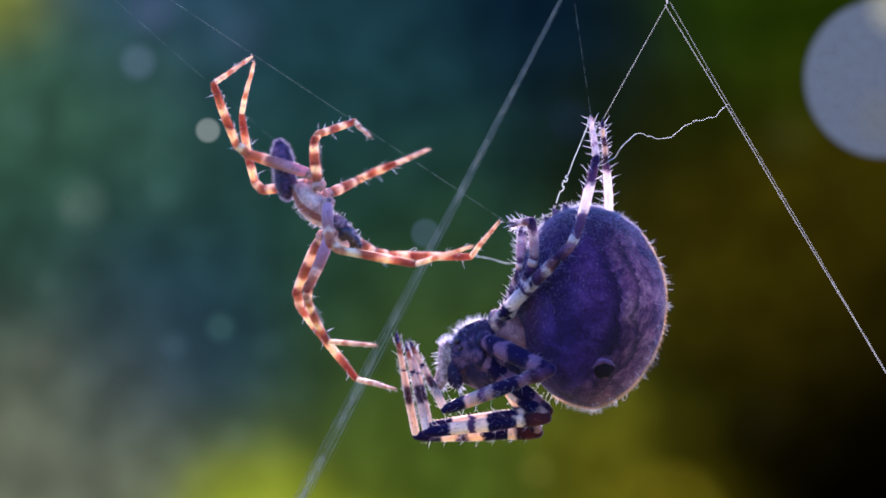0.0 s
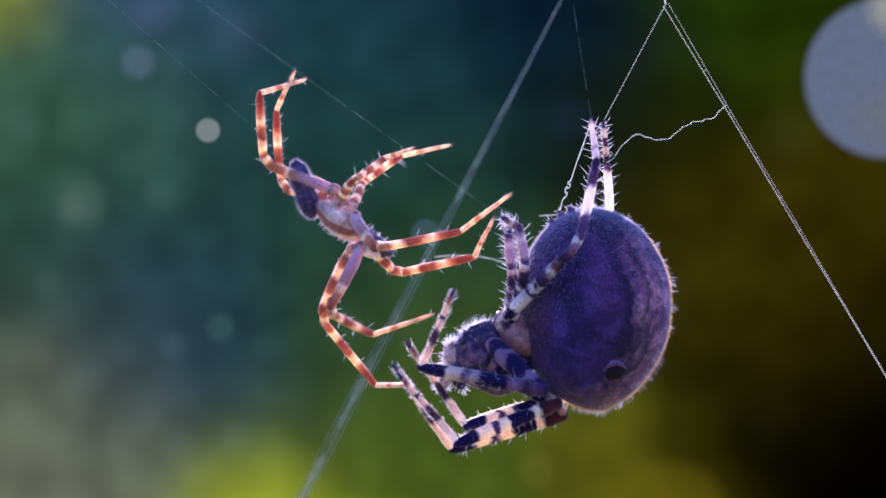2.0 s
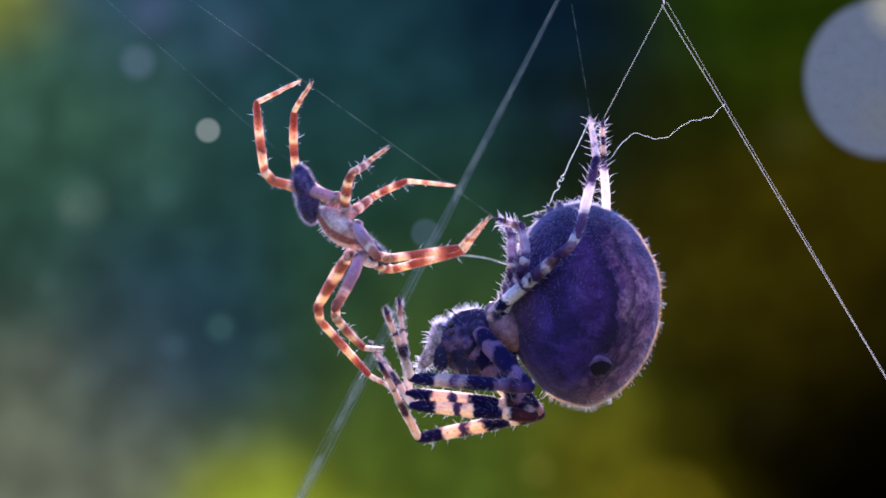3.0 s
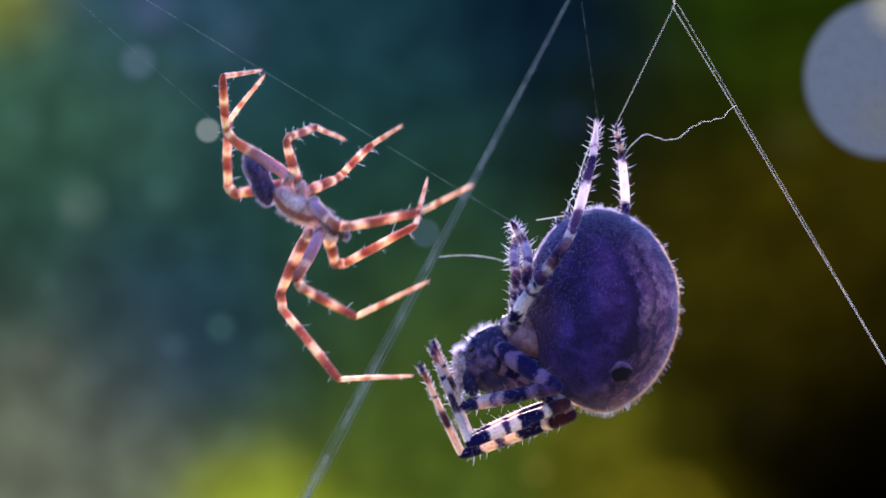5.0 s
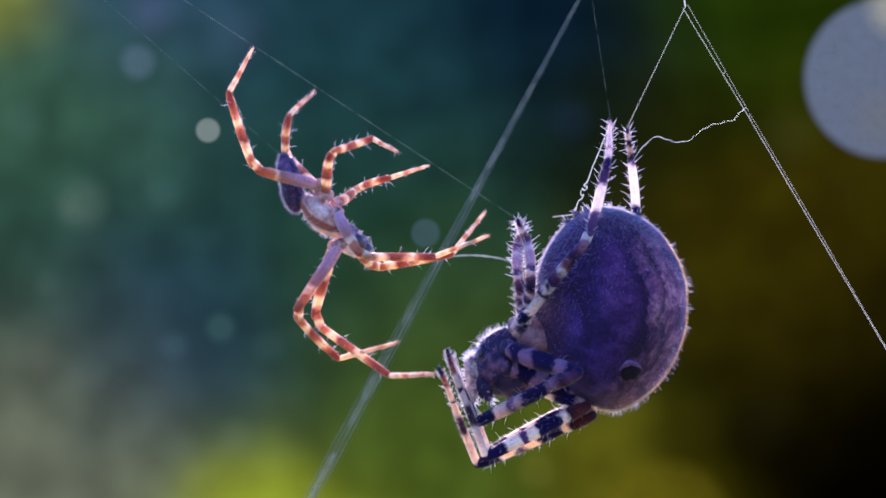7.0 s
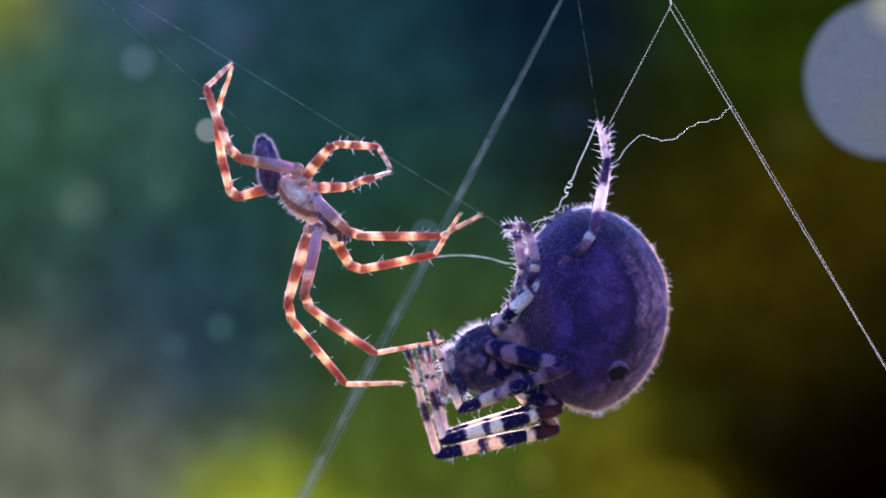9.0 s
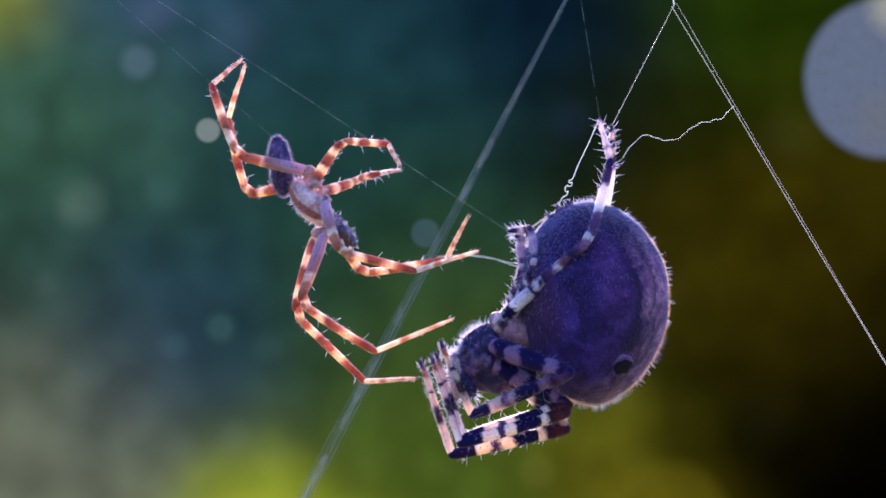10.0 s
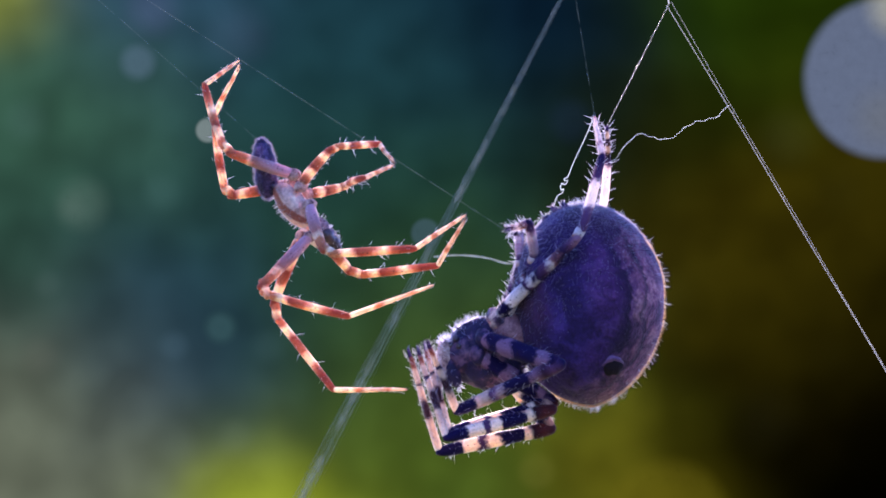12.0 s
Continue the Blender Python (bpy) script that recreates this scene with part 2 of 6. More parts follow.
MAT["f_carapace"] = mottled("female carapace cuticle", [(0.45, (0.006, 0.006, 0.045)), (0.52, (0.014, 0.010, 0.058)), (0.56, (0.085, 0.042, 0.10)), (0.70, (0.22, 0.12, 0.18))], 40, glow=0.2, rough=0.6, sheen=0.05)
MAT["f_coxa"] = mottled("female leg joint cuticle", [(0.42, (0.02, 0.012, 0.04)), (0.48, (0.16, 0.09, 0.15)), (0.56, (0.62, 0.48, 0.46)), (0.7, (0.85, 0.7, 0.62))], 30, glow=0.6, rough=0.4, sheen=0.1)
MAT["f_flank"] = mottled("female flank skin", [(0.34, (0.12, 0.045, 0.07)), (0.5, (0.24, 0.11, 0.13)), (0.66, (0.40, 0.22, 0.22))], 22, glow=0.4, rough=0.5, sheen=0.08)
MAT["f_rim"] = mottled("female pit rim skin", [(0.34, (0.07, 0.03, 0.10)), (0.5, (0.15, 0.075, 0.19)), (0.66, (0.26, 0.16, 0.30))], 14, glow=0.3, rough=0.6, sheen=0.1)
MAT["f_palp"] = mottled("female palp cuticle", [(0.38, (0.10, 0.06, 0.07)), (0.5, (0.34, 0.25, 0.24)), (0.66, (0.66, 0.55, 0.50))], 12, glow=0.5, rough=0.6, sheen=0.3)
MAT["hair"] = silk("fine body hair", (0.56, 0.58, 0.70), 0.1)
MAT["white_hair"] = silk("white guard hair", (0.80, 0.86, 1.0), 0.0)

MAT["silk"] = silk("silk strand", (0.24, 0.31, 0.34), 0.58)
MAT["bright_silk"] = silk("bright silk strand", (0.55, 0.68, 0.74), 0.2)
MAT["fine_silk"] = silk("fine silk strand", (0.045, 0.08, 0.092), 0.93)
MAT["loop_silk"] = silk("soft silk strand", (0.10, 0.15, 0.17), 0.78)
MAT["fuzz"] = silk("short lavender fuzz", (0.30, 0.30, 0.46), 0.3)
MAT["faint_silk"] = silk("faint silk strand", (0.035, 0.07, 0.088), 0.95)
MAT["hazy_silk"] = silk("hazy silk strand", (0.14, 0.21, 0.235), 0.0)
# hair whose gold colour stands in for warm light on the abdomen's edge
MAT["rim_light_hair"] = silk("fringe hair coloured as golden rim light", (0.85, 0.66, 0.45), 0.1)


def striped_material():
    """Pale carapace with a brown wedge along its middle, frayed at the edges."""
    m, nt, out = fresh("male striped carapace cuticle")
    tc = nt.nodes.new("ShaderNodeTexCoord")
    sep = nt.nodes.new("ShaderNodeSeparateXYZ")
    nt.links.new(tc.outputs["Object"], sep.inputs[0])
    big = noise_tex(nt, tc.outputs["Object"], 30, 5, 0.65)
    fine = noise_tex(nt, tc.outputs["Object"], 5, 4)
    pale = ramp(nt, [(0.34, (0.22, 0.11, 0.12)), (0.46, (0.52, 0.37, 0.35)), (0.6, (0.72, 0.57, 0.52)), (0.75, (0.86, 0.74, 0.66))])
    nt.links.new(big.outputs["Fac"], pale.inputs[0])
    x = calc(nt, "DIVIDE", sep.outputs["X"], U)
    y = calc(nt, "ABSOLUTE", calc(nt, "DIVIDE", sep.outputs["Y"], U))
    wide = calc(nt, "MULTIPLY_ADD", x, -0.07, 8.5)
    off = calc(nt, "SUBTRACT", calc(nt, "ADD", y, calc(nt, "MULTIPLY_ADD", big.outputs["Fac"], 7.0, -3.5)), wide)
    mask = nt.nodes.new("ShaderNodeMapRange")
    mask.interpolation_type = "SMOOTHSTEP"
    for key, v in (("From Min", -2.0), ("From Max", 2.0), ("To Min", 0.95), ("To Max", 0.0)):
        mask.inputs[key].default_value = v
    nt.links.new(off, mask.inputs["Value"])
    c = mix_rgb(nt, mask.outputs[0], pale.outputs[0], (0.30, 0.085, 0.06))
    shade = ramp(nt, [(0.3, (0.7, 0.7, 0.7)), (0.7, (1.2, 1.2, 1.2))])
    nt.links.new(fine.outputs["Fac"], shade.inputs[0])
    c = mix_rgb(nt, 1.0, c, shade.outputs[0], "MULTIPLY")
    skin(nt, out, c, 0.9, 0.45, fine.outputs["Fac"], 1.5, 0.2)
    return m


MAT["m_striped"] = striped_material()


def abdomen_material():
    """Velvety blue-violet back; on the outer flank two dark scalloped lines, the leaf mark, with rosy brown mottling beyond."""
    m, nt, out = fresh("female abdomen skin")
    tc = nt.nodes.new("ShaderNodeTexCoord")
    obj = tc.outputs["Object"]
    sep = nt.nodes.new("ShaderNodeSeparateXYZ")
    nt.links.new(obj, sep.inputs[0])
    big = noise_tex(nt, obj, 110, 3, 0.5)
    mid = noise_tex(nt, obj, 38, 6, 0.7)
    mid.inputs["Distortion"].default_value = 0.4
    fine = noise_tex(nt, obj, 6, 5, 0.7)
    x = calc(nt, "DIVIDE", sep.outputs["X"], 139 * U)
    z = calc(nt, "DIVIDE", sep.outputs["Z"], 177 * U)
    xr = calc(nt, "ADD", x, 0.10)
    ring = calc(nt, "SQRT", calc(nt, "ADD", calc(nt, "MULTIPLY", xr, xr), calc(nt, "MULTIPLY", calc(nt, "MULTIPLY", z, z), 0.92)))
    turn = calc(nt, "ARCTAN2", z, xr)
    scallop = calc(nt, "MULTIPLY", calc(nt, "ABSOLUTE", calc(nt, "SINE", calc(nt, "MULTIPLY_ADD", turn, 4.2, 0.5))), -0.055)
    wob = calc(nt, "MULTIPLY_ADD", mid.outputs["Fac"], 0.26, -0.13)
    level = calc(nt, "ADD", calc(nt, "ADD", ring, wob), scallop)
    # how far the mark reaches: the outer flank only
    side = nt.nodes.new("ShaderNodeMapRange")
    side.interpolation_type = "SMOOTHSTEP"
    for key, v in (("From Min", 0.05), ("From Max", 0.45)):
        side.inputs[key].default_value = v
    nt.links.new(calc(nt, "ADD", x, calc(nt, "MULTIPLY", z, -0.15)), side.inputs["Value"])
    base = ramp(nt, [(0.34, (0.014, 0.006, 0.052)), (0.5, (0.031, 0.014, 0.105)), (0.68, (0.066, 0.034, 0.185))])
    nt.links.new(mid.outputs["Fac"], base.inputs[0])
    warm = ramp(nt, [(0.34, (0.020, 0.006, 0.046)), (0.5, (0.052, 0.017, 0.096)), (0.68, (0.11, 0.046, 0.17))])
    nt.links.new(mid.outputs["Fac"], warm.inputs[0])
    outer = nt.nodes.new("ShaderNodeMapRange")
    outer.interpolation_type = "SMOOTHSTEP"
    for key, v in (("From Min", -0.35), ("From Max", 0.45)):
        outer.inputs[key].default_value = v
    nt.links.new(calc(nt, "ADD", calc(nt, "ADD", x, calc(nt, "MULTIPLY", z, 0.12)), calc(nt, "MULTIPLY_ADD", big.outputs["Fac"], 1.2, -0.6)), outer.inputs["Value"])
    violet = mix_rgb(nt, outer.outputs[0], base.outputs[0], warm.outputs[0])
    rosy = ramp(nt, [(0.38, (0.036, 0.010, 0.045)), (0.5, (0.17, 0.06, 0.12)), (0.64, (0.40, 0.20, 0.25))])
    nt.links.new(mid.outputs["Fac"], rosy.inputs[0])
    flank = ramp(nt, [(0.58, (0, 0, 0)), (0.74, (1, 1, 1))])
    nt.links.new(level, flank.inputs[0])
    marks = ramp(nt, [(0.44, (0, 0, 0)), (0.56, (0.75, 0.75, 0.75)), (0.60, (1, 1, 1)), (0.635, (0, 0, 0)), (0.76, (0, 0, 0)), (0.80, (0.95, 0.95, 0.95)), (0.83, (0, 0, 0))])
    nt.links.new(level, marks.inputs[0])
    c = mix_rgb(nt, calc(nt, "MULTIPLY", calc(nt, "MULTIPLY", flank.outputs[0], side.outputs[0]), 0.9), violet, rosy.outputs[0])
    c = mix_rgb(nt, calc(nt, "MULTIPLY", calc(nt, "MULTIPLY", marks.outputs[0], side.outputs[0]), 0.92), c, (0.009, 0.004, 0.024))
    # maroon skin round the waist
    dx, dz = calc(nt, "ADD", x, 0.92), calc(nt, "ADD", z, 0.12)
    near = calc(nt, "ADD", calc(nt, "MULTIPLY", dx, dx), calc(nt, "MULTIPLY", calc(nt, "MULTIPLY", dz, dz), 0.8))
    waist = ramp(nt, [(0.04, (0.8, 0.8, 0.8)), (0.3, (0, 0, 0))])
    nt.links.new(near, waist.inputs[0])
    c = mix_rgb(nt, waist.outputs[0], c, (0.045, 0.012, 0.03))
    tone = ramp(nt, [(0.36, (0.55, 0.55, 0.6)), (0.5, (1.0, 1.0, 1.0)), (0.64, (1.45, 1.4, 1.35))])
    nt.links.new(big.outputs["Fac"], tone.inputs[0])
    c = mix_rgb(nt, 1.0, c, tone.outputs[0], "MULTIPLY")
    grain = ramp(nt, [(0.32, (0.6, 0.6, 0.64)), (0.68, (1.4, 1.36, 1.36))])
    nt.links.new(fine.outputs["Fac"], grain.inputs[0])
    c = mix_rgb(nt, 1.0, c, grain.outputs[0], "MULTIPLY")
    h = calc(nt, "ADD", fine.outputs["Fac"], calc(nt, "MULTIPLY", mid.outputs["Fac"], 2.5))
    skin(nt, out, c, 0.9, 0.62, h, 4.5, 0.22, gleam=0.16, sheen_tint=(0.72, 0.66, 1.0), spread=(1.0, 0.6, 0.4), reach=70)
    return m


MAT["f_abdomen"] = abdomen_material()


def backdrop_material(gap):
    """Glowing sheet painted as a sunlit garden far out of focus: wide soft patches of leaf green, shade and sky blue,
    with blur discs of single glints painted over.
    """
    m, nt, out = fresh("painted glow of a distant garden")
    tc = nt.nodes.new("ShaderNodeTexCoord")
    mp = nt.nodes.new("ShaderNodeMapping")
    mp.vector_type = "POINT"
    k = D / (D + gap) / U / 100
    mp.inputs["Scale"].default_value = (k, k, k)
    nt.links.new(tc.outputs["Object"], mp.inputs[0])
    sep = nt.nodes.new("ShaderNodeSeparateXYZ")
    nt.links.new(mp.outputs[0], sep.inputs[0])
    x = calc(nt, "ADD", sep.outputs["X"], 7.84)
    y = calc(nt, "SUBTRACT", 4.41, sep.outputs["Z"])
    soft = nt.nodes.new("ShaderNodeTexNoise")
    soft.inputs["Scale"].default_value, soft.inputs["Detail"].default_value = 0.45, 1.5
    nt.links.new(mp.outputs[0], soft.inputs["Vector"])
    sepn = nt.nodes.new("ShaderNodeSeparateColor")
    nt.links.new(soft.outputs["Color"], sepn.inputs[0])
    xw = calc(nt, "ADD", x, calc(nt, "MULTIPLY_ADD", sepn.outputs[0], 1.4, -0.7))
    yw = calc(nt, "ADD", y, calc(nt, "MULTIPLY_ADD", sepn.outputs[1], 1.4, -0.7))

    def patch(px, py, wide):
        dx, dy = calc(nt, "SUBTRACT", xw, px), calc(nt, "SUBTRACT", yw, py)
        d2 = calc(nt, "ADD", calc(nt, "MULTIPLY", dx, dx), calc(nt, "MULTIPLY", dy, dy))
        return calc(nt, "EXPONENT", calc(nt, "MULTIPLY", d2, -1 / (wide * wide)))

    # centre (hundreds of cells), spread, colour as the eye sees it, its light and shade painted in
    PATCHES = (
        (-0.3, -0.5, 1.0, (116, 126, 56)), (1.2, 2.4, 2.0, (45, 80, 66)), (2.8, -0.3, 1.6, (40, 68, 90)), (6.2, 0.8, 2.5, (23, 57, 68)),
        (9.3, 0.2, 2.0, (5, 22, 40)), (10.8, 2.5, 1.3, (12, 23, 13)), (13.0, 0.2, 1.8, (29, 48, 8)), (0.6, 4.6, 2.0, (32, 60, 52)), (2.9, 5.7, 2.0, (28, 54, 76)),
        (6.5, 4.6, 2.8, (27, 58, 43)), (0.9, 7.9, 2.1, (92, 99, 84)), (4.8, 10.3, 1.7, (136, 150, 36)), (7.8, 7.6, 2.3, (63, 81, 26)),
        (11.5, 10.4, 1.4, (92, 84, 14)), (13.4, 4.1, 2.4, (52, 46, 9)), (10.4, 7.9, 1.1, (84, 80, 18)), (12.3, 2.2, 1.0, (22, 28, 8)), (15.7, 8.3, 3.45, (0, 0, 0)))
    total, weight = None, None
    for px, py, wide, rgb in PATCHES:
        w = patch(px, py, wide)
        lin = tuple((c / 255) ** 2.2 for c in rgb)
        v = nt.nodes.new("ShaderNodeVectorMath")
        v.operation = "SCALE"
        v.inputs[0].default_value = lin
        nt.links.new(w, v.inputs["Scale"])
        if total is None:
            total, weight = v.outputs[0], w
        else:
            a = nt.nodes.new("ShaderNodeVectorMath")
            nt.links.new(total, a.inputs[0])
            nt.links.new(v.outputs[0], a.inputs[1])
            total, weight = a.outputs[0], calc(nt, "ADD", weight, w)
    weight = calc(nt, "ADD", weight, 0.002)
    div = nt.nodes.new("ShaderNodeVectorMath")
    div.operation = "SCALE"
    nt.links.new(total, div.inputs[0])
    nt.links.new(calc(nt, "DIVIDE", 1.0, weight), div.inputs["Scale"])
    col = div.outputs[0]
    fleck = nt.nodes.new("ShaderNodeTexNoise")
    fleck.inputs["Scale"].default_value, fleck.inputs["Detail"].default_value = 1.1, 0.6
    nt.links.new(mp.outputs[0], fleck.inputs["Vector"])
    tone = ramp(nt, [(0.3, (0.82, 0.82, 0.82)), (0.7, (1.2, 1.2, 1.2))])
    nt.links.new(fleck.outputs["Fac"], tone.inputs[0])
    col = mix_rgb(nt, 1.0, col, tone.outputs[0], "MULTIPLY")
    # fine mottling of the painted glint discs
    disc_noise = nt.nodes.new("ShaderNodeTexNoise")
    disc_noise.inputs["Scale"].default_value, disc_noise.inputs["Detail"].default_value, disc_noise.inputs["Roughness"].default_value = 5.0, 4.0, 0.65
    nt.links.new(mp.outputs[0], disc_noise.inputs["Vector"])
    disc_tone = ramp(nt, [(0.28, (0.8, 0.8, 0.8)), (0.38, (0.97, 0.97, 0.97)), (0.75, (1.07, 1.07, 1.07))])
    nt.links.new(disc_noise.outputs["Fac"], disc_tone.inputs[0])

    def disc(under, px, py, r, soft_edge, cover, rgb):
        """Paints the blur disc of one glint over the rest: centre, radius, edge, cover, colour."""
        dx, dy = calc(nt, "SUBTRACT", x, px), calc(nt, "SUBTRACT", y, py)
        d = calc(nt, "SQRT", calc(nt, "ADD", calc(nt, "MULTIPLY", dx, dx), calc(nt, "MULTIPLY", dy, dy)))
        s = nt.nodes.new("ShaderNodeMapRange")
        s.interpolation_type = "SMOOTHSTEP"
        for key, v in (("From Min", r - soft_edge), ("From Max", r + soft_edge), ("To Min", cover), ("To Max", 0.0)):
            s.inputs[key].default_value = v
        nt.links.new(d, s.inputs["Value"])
        spot = mix_rgb(nt, 1.0, disc_tone.outputs[0], tuple((c / 255) ** 2.2 for c in rgb), "MULTIPLY")
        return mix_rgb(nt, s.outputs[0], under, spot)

    # out-of-focus glints, painted as discs into the glow
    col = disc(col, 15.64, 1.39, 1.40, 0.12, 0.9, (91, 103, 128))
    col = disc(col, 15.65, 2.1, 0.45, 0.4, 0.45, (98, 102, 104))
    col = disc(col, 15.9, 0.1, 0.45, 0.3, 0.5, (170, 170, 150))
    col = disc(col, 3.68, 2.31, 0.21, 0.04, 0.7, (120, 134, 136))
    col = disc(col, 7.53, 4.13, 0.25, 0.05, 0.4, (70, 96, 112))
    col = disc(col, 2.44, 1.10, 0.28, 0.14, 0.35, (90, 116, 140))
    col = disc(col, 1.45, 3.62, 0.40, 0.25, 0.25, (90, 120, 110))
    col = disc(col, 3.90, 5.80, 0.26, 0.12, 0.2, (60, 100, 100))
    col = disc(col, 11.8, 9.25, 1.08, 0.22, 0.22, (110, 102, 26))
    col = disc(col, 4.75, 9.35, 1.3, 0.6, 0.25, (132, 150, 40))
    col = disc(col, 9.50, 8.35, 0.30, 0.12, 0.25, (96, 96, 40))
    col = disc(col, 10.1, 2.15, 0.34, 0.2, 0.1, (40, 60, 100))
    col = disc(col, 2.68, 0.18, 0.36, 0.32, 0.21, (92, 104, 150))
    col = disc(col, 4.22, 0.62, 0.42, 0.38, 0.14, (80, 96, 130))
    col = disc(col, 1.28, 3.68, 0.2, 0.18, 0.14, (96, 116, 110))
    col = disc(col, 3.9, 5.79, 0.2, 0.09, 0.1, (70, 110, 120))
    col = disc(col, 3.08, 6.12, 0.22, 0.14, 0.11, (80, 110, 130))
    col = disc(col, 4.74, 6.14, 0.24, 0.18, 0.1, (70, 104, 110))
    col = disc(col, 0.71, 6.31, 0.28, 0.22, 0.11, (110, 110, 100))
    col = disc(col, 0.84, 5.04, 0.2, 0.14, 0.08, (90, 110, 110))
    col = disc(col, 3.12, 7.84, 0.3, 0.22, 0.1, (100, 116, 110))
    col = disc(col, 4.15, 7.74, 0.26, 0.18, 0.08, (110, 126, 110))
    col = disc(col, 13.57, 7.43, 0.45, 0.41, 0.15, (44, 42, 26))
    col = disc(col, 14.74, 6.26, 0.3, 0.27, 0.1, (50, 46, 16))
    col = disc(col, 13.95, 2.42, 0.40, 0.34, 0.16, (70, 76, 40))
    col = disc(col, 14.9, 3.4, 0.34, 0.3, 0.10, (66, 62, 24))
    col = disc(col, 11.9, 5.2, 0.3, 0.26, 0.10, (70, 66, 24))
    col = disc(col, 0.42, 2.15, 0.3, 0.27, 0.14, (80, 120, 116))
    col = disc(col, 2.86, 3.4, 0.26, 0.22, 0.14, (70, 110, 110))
    # the sheet emits its painted colours itself; no lamp lights it
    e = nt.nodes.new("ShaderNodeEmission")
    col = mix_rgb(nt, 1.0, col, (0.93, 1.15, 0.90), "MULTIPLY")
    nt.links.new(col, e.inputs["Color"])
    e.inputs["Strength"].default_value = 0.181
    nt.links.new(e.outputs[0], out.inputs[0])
    return m


# ---- building helpers ----
def at(u, v, deep=0.0):
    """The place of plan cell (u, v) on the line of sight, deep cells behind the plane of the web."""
    k = (D + deep * U) / D
    return Vector(((u - 784) * U * k, deep * U, (441 - v) * U * k))


def mesh_from(name, verts, faces, material, smooth=True):
    me = bpy.data.meshes.new(name)
    me.from_pydata([tuple(v) for v in verts], [], faces)
    me.materials.append(material)
    if smooth:
        me.polygons.foreach_set("use_smooth", [True] * len(me.polygons))
    me.update()
    return me


def part(name, me, parent, label="", kind=""):
    ob = new(name, me)
    ob.parent = parent
    return tagged(ob, label=label, kind=kind)


def lathe(profile, sides=14, rough=0.0, seed=1, bow=0.0):
    """Verts and faces of a turned form along z; profile: (z, radius) in cells. bow bends it sideways."""
    rnd = random.Random(seed)
    verts, faces = [], []
    (za, ra), (zb, rb) = profile[0], profile[-1]
    profile = [(za - ra * math.cos(h), ra * math.sin(h)) for h in (0.15, 0.6, 1.1)] + list(profile) + [(zb + rb * math.cos(h), rb * math.sin(h)) for h in (1.1, 0.6, 0.15)]
    z0, z1 = profile[0][0], profile[-1][0]
    for z, r in profile:
        f = (z - z0) / (z1 - z0)
        off = bow * 4 * f * (1 - f)
        for i in range(sides):
            a = 2 * math.pi * i / sides
            rr = r * (1 + rough * rnd.uniform(-1, 1))
            verts.append(Vector((rr * math.cos(a) + off, rr * math.sin(a), z)) * U)
    n = len(profile)
    for j in range(n - 1):
        for i in range(sides):
            k = (i + 1) % sides
            faces.append((j * sides + i, j * sides + k, (j + 1) * sides + k, (j + 1) * sides + i))
    faces.append(tuple(range(sides - 1, -1, -1)))
    faces.append(tuple((n - 1) * sides + i for i in range(sides)))
    return verts, faces


def blob(radii, rings=24, sides=32, lump=0.0, lump_size=1.0, shape=None, seed=0):
    """An egg-like closed form with the half sizes radii (cells); shape(direction) scales it place by place."""
    verts, faces = [], []
    for j in range(rings + 1):
        th = math.pi * j / rings
        for i in range(sides):
            a = 2 * math.pi * i / sides
            d = Vector((math.sin(th) * math.cos(a), math.sin(th) * math.sin(a), math.cos(th)))
            k = 1 + lump * noise.noise(d * lump_size + Vector((seed * 7.3, 0, 0)))
            if shape:
                k *= shape(d)
            verts.append(Vector((d.x * radii[0], d.y * radii[1], d.z * radii[2])) * (k * U))
    for j in range(rings):
        for i in range(sides):
            k = (i + 1) % sides
            faces.append((j * sides + i, (j + 1) * sides + i, (j + 1) * sides + k, j * sides + k))
    return verts, faces


def hair_mesh(name, roots, material, length, radius, rnd, lean=Vector((0, 0, 0)), curl=0.25):
    """Tapered three-sided hairs; roots: (place, outward way)."""
    verts, faces = [], []
    for place, way in roots:
        L = rnd.uniform(*length) * U
        d = (way + lean + Vector([rnd.uniform(-0.3, 0.3) for _ in range(3)])).normalized()
        side = d.orthogonal().normalized()
        other = d.cross(side)
        bend = (side * rnd.uniform(-1, 1) + other * rnd.uniform(-1, 1)) * curl * L
        b = len(verts)
        for f, w in ((-0.05, 1.0), (0.5, 0.7)):
            for i in range(3):
                a = 2.094 * i
                verts.append(place + d * (L * f) + bend * (f * f) + (side * math.cos(a) + other * math.sin(a)) * (radius * w * U))
        verts.append(place + d * L + bend)
        for i in range(3):
            k = (i + 1) % 3
            faces.append((b + i, b + k, b + 3 + k, b + 3 + i))
            faces.append((b + 3 + i, b + 3 + k, b + 6))
    return mesh_from(name, verts, faces, material)


def hairs_on(verts, faces, count, rnd, keep=None):
    """Random places and outward ways on a closed form."""
    roots = []
    while len(roots) < count:
        f = faces[rnd.randrange(len(faces))]
        p = [Vector(verts[i]) for i in f[:4]]
        n = (p[1] - p[0]).cross(p[2] - p[0])
        if n.length < 1e-14:
            n = (p[2] - p[0]).cross(p[-1] - p[0])
        if n.length < 1e-14:
            continue
        g, h = rnd.random(), rnd.random()
        c = (p[0] * (1 - g) + p[1] * g) * (1 - h) + (p[-1] * (1 - g) + p[2] * g) * h
        n.normalize()
        if keep is None or keep(c, n):
            roots.append((c, n))
    return roots


def away(c, n):
    """Longer coat on the flanks and the far side than on the bald near side."""
    return n.y > -0.3


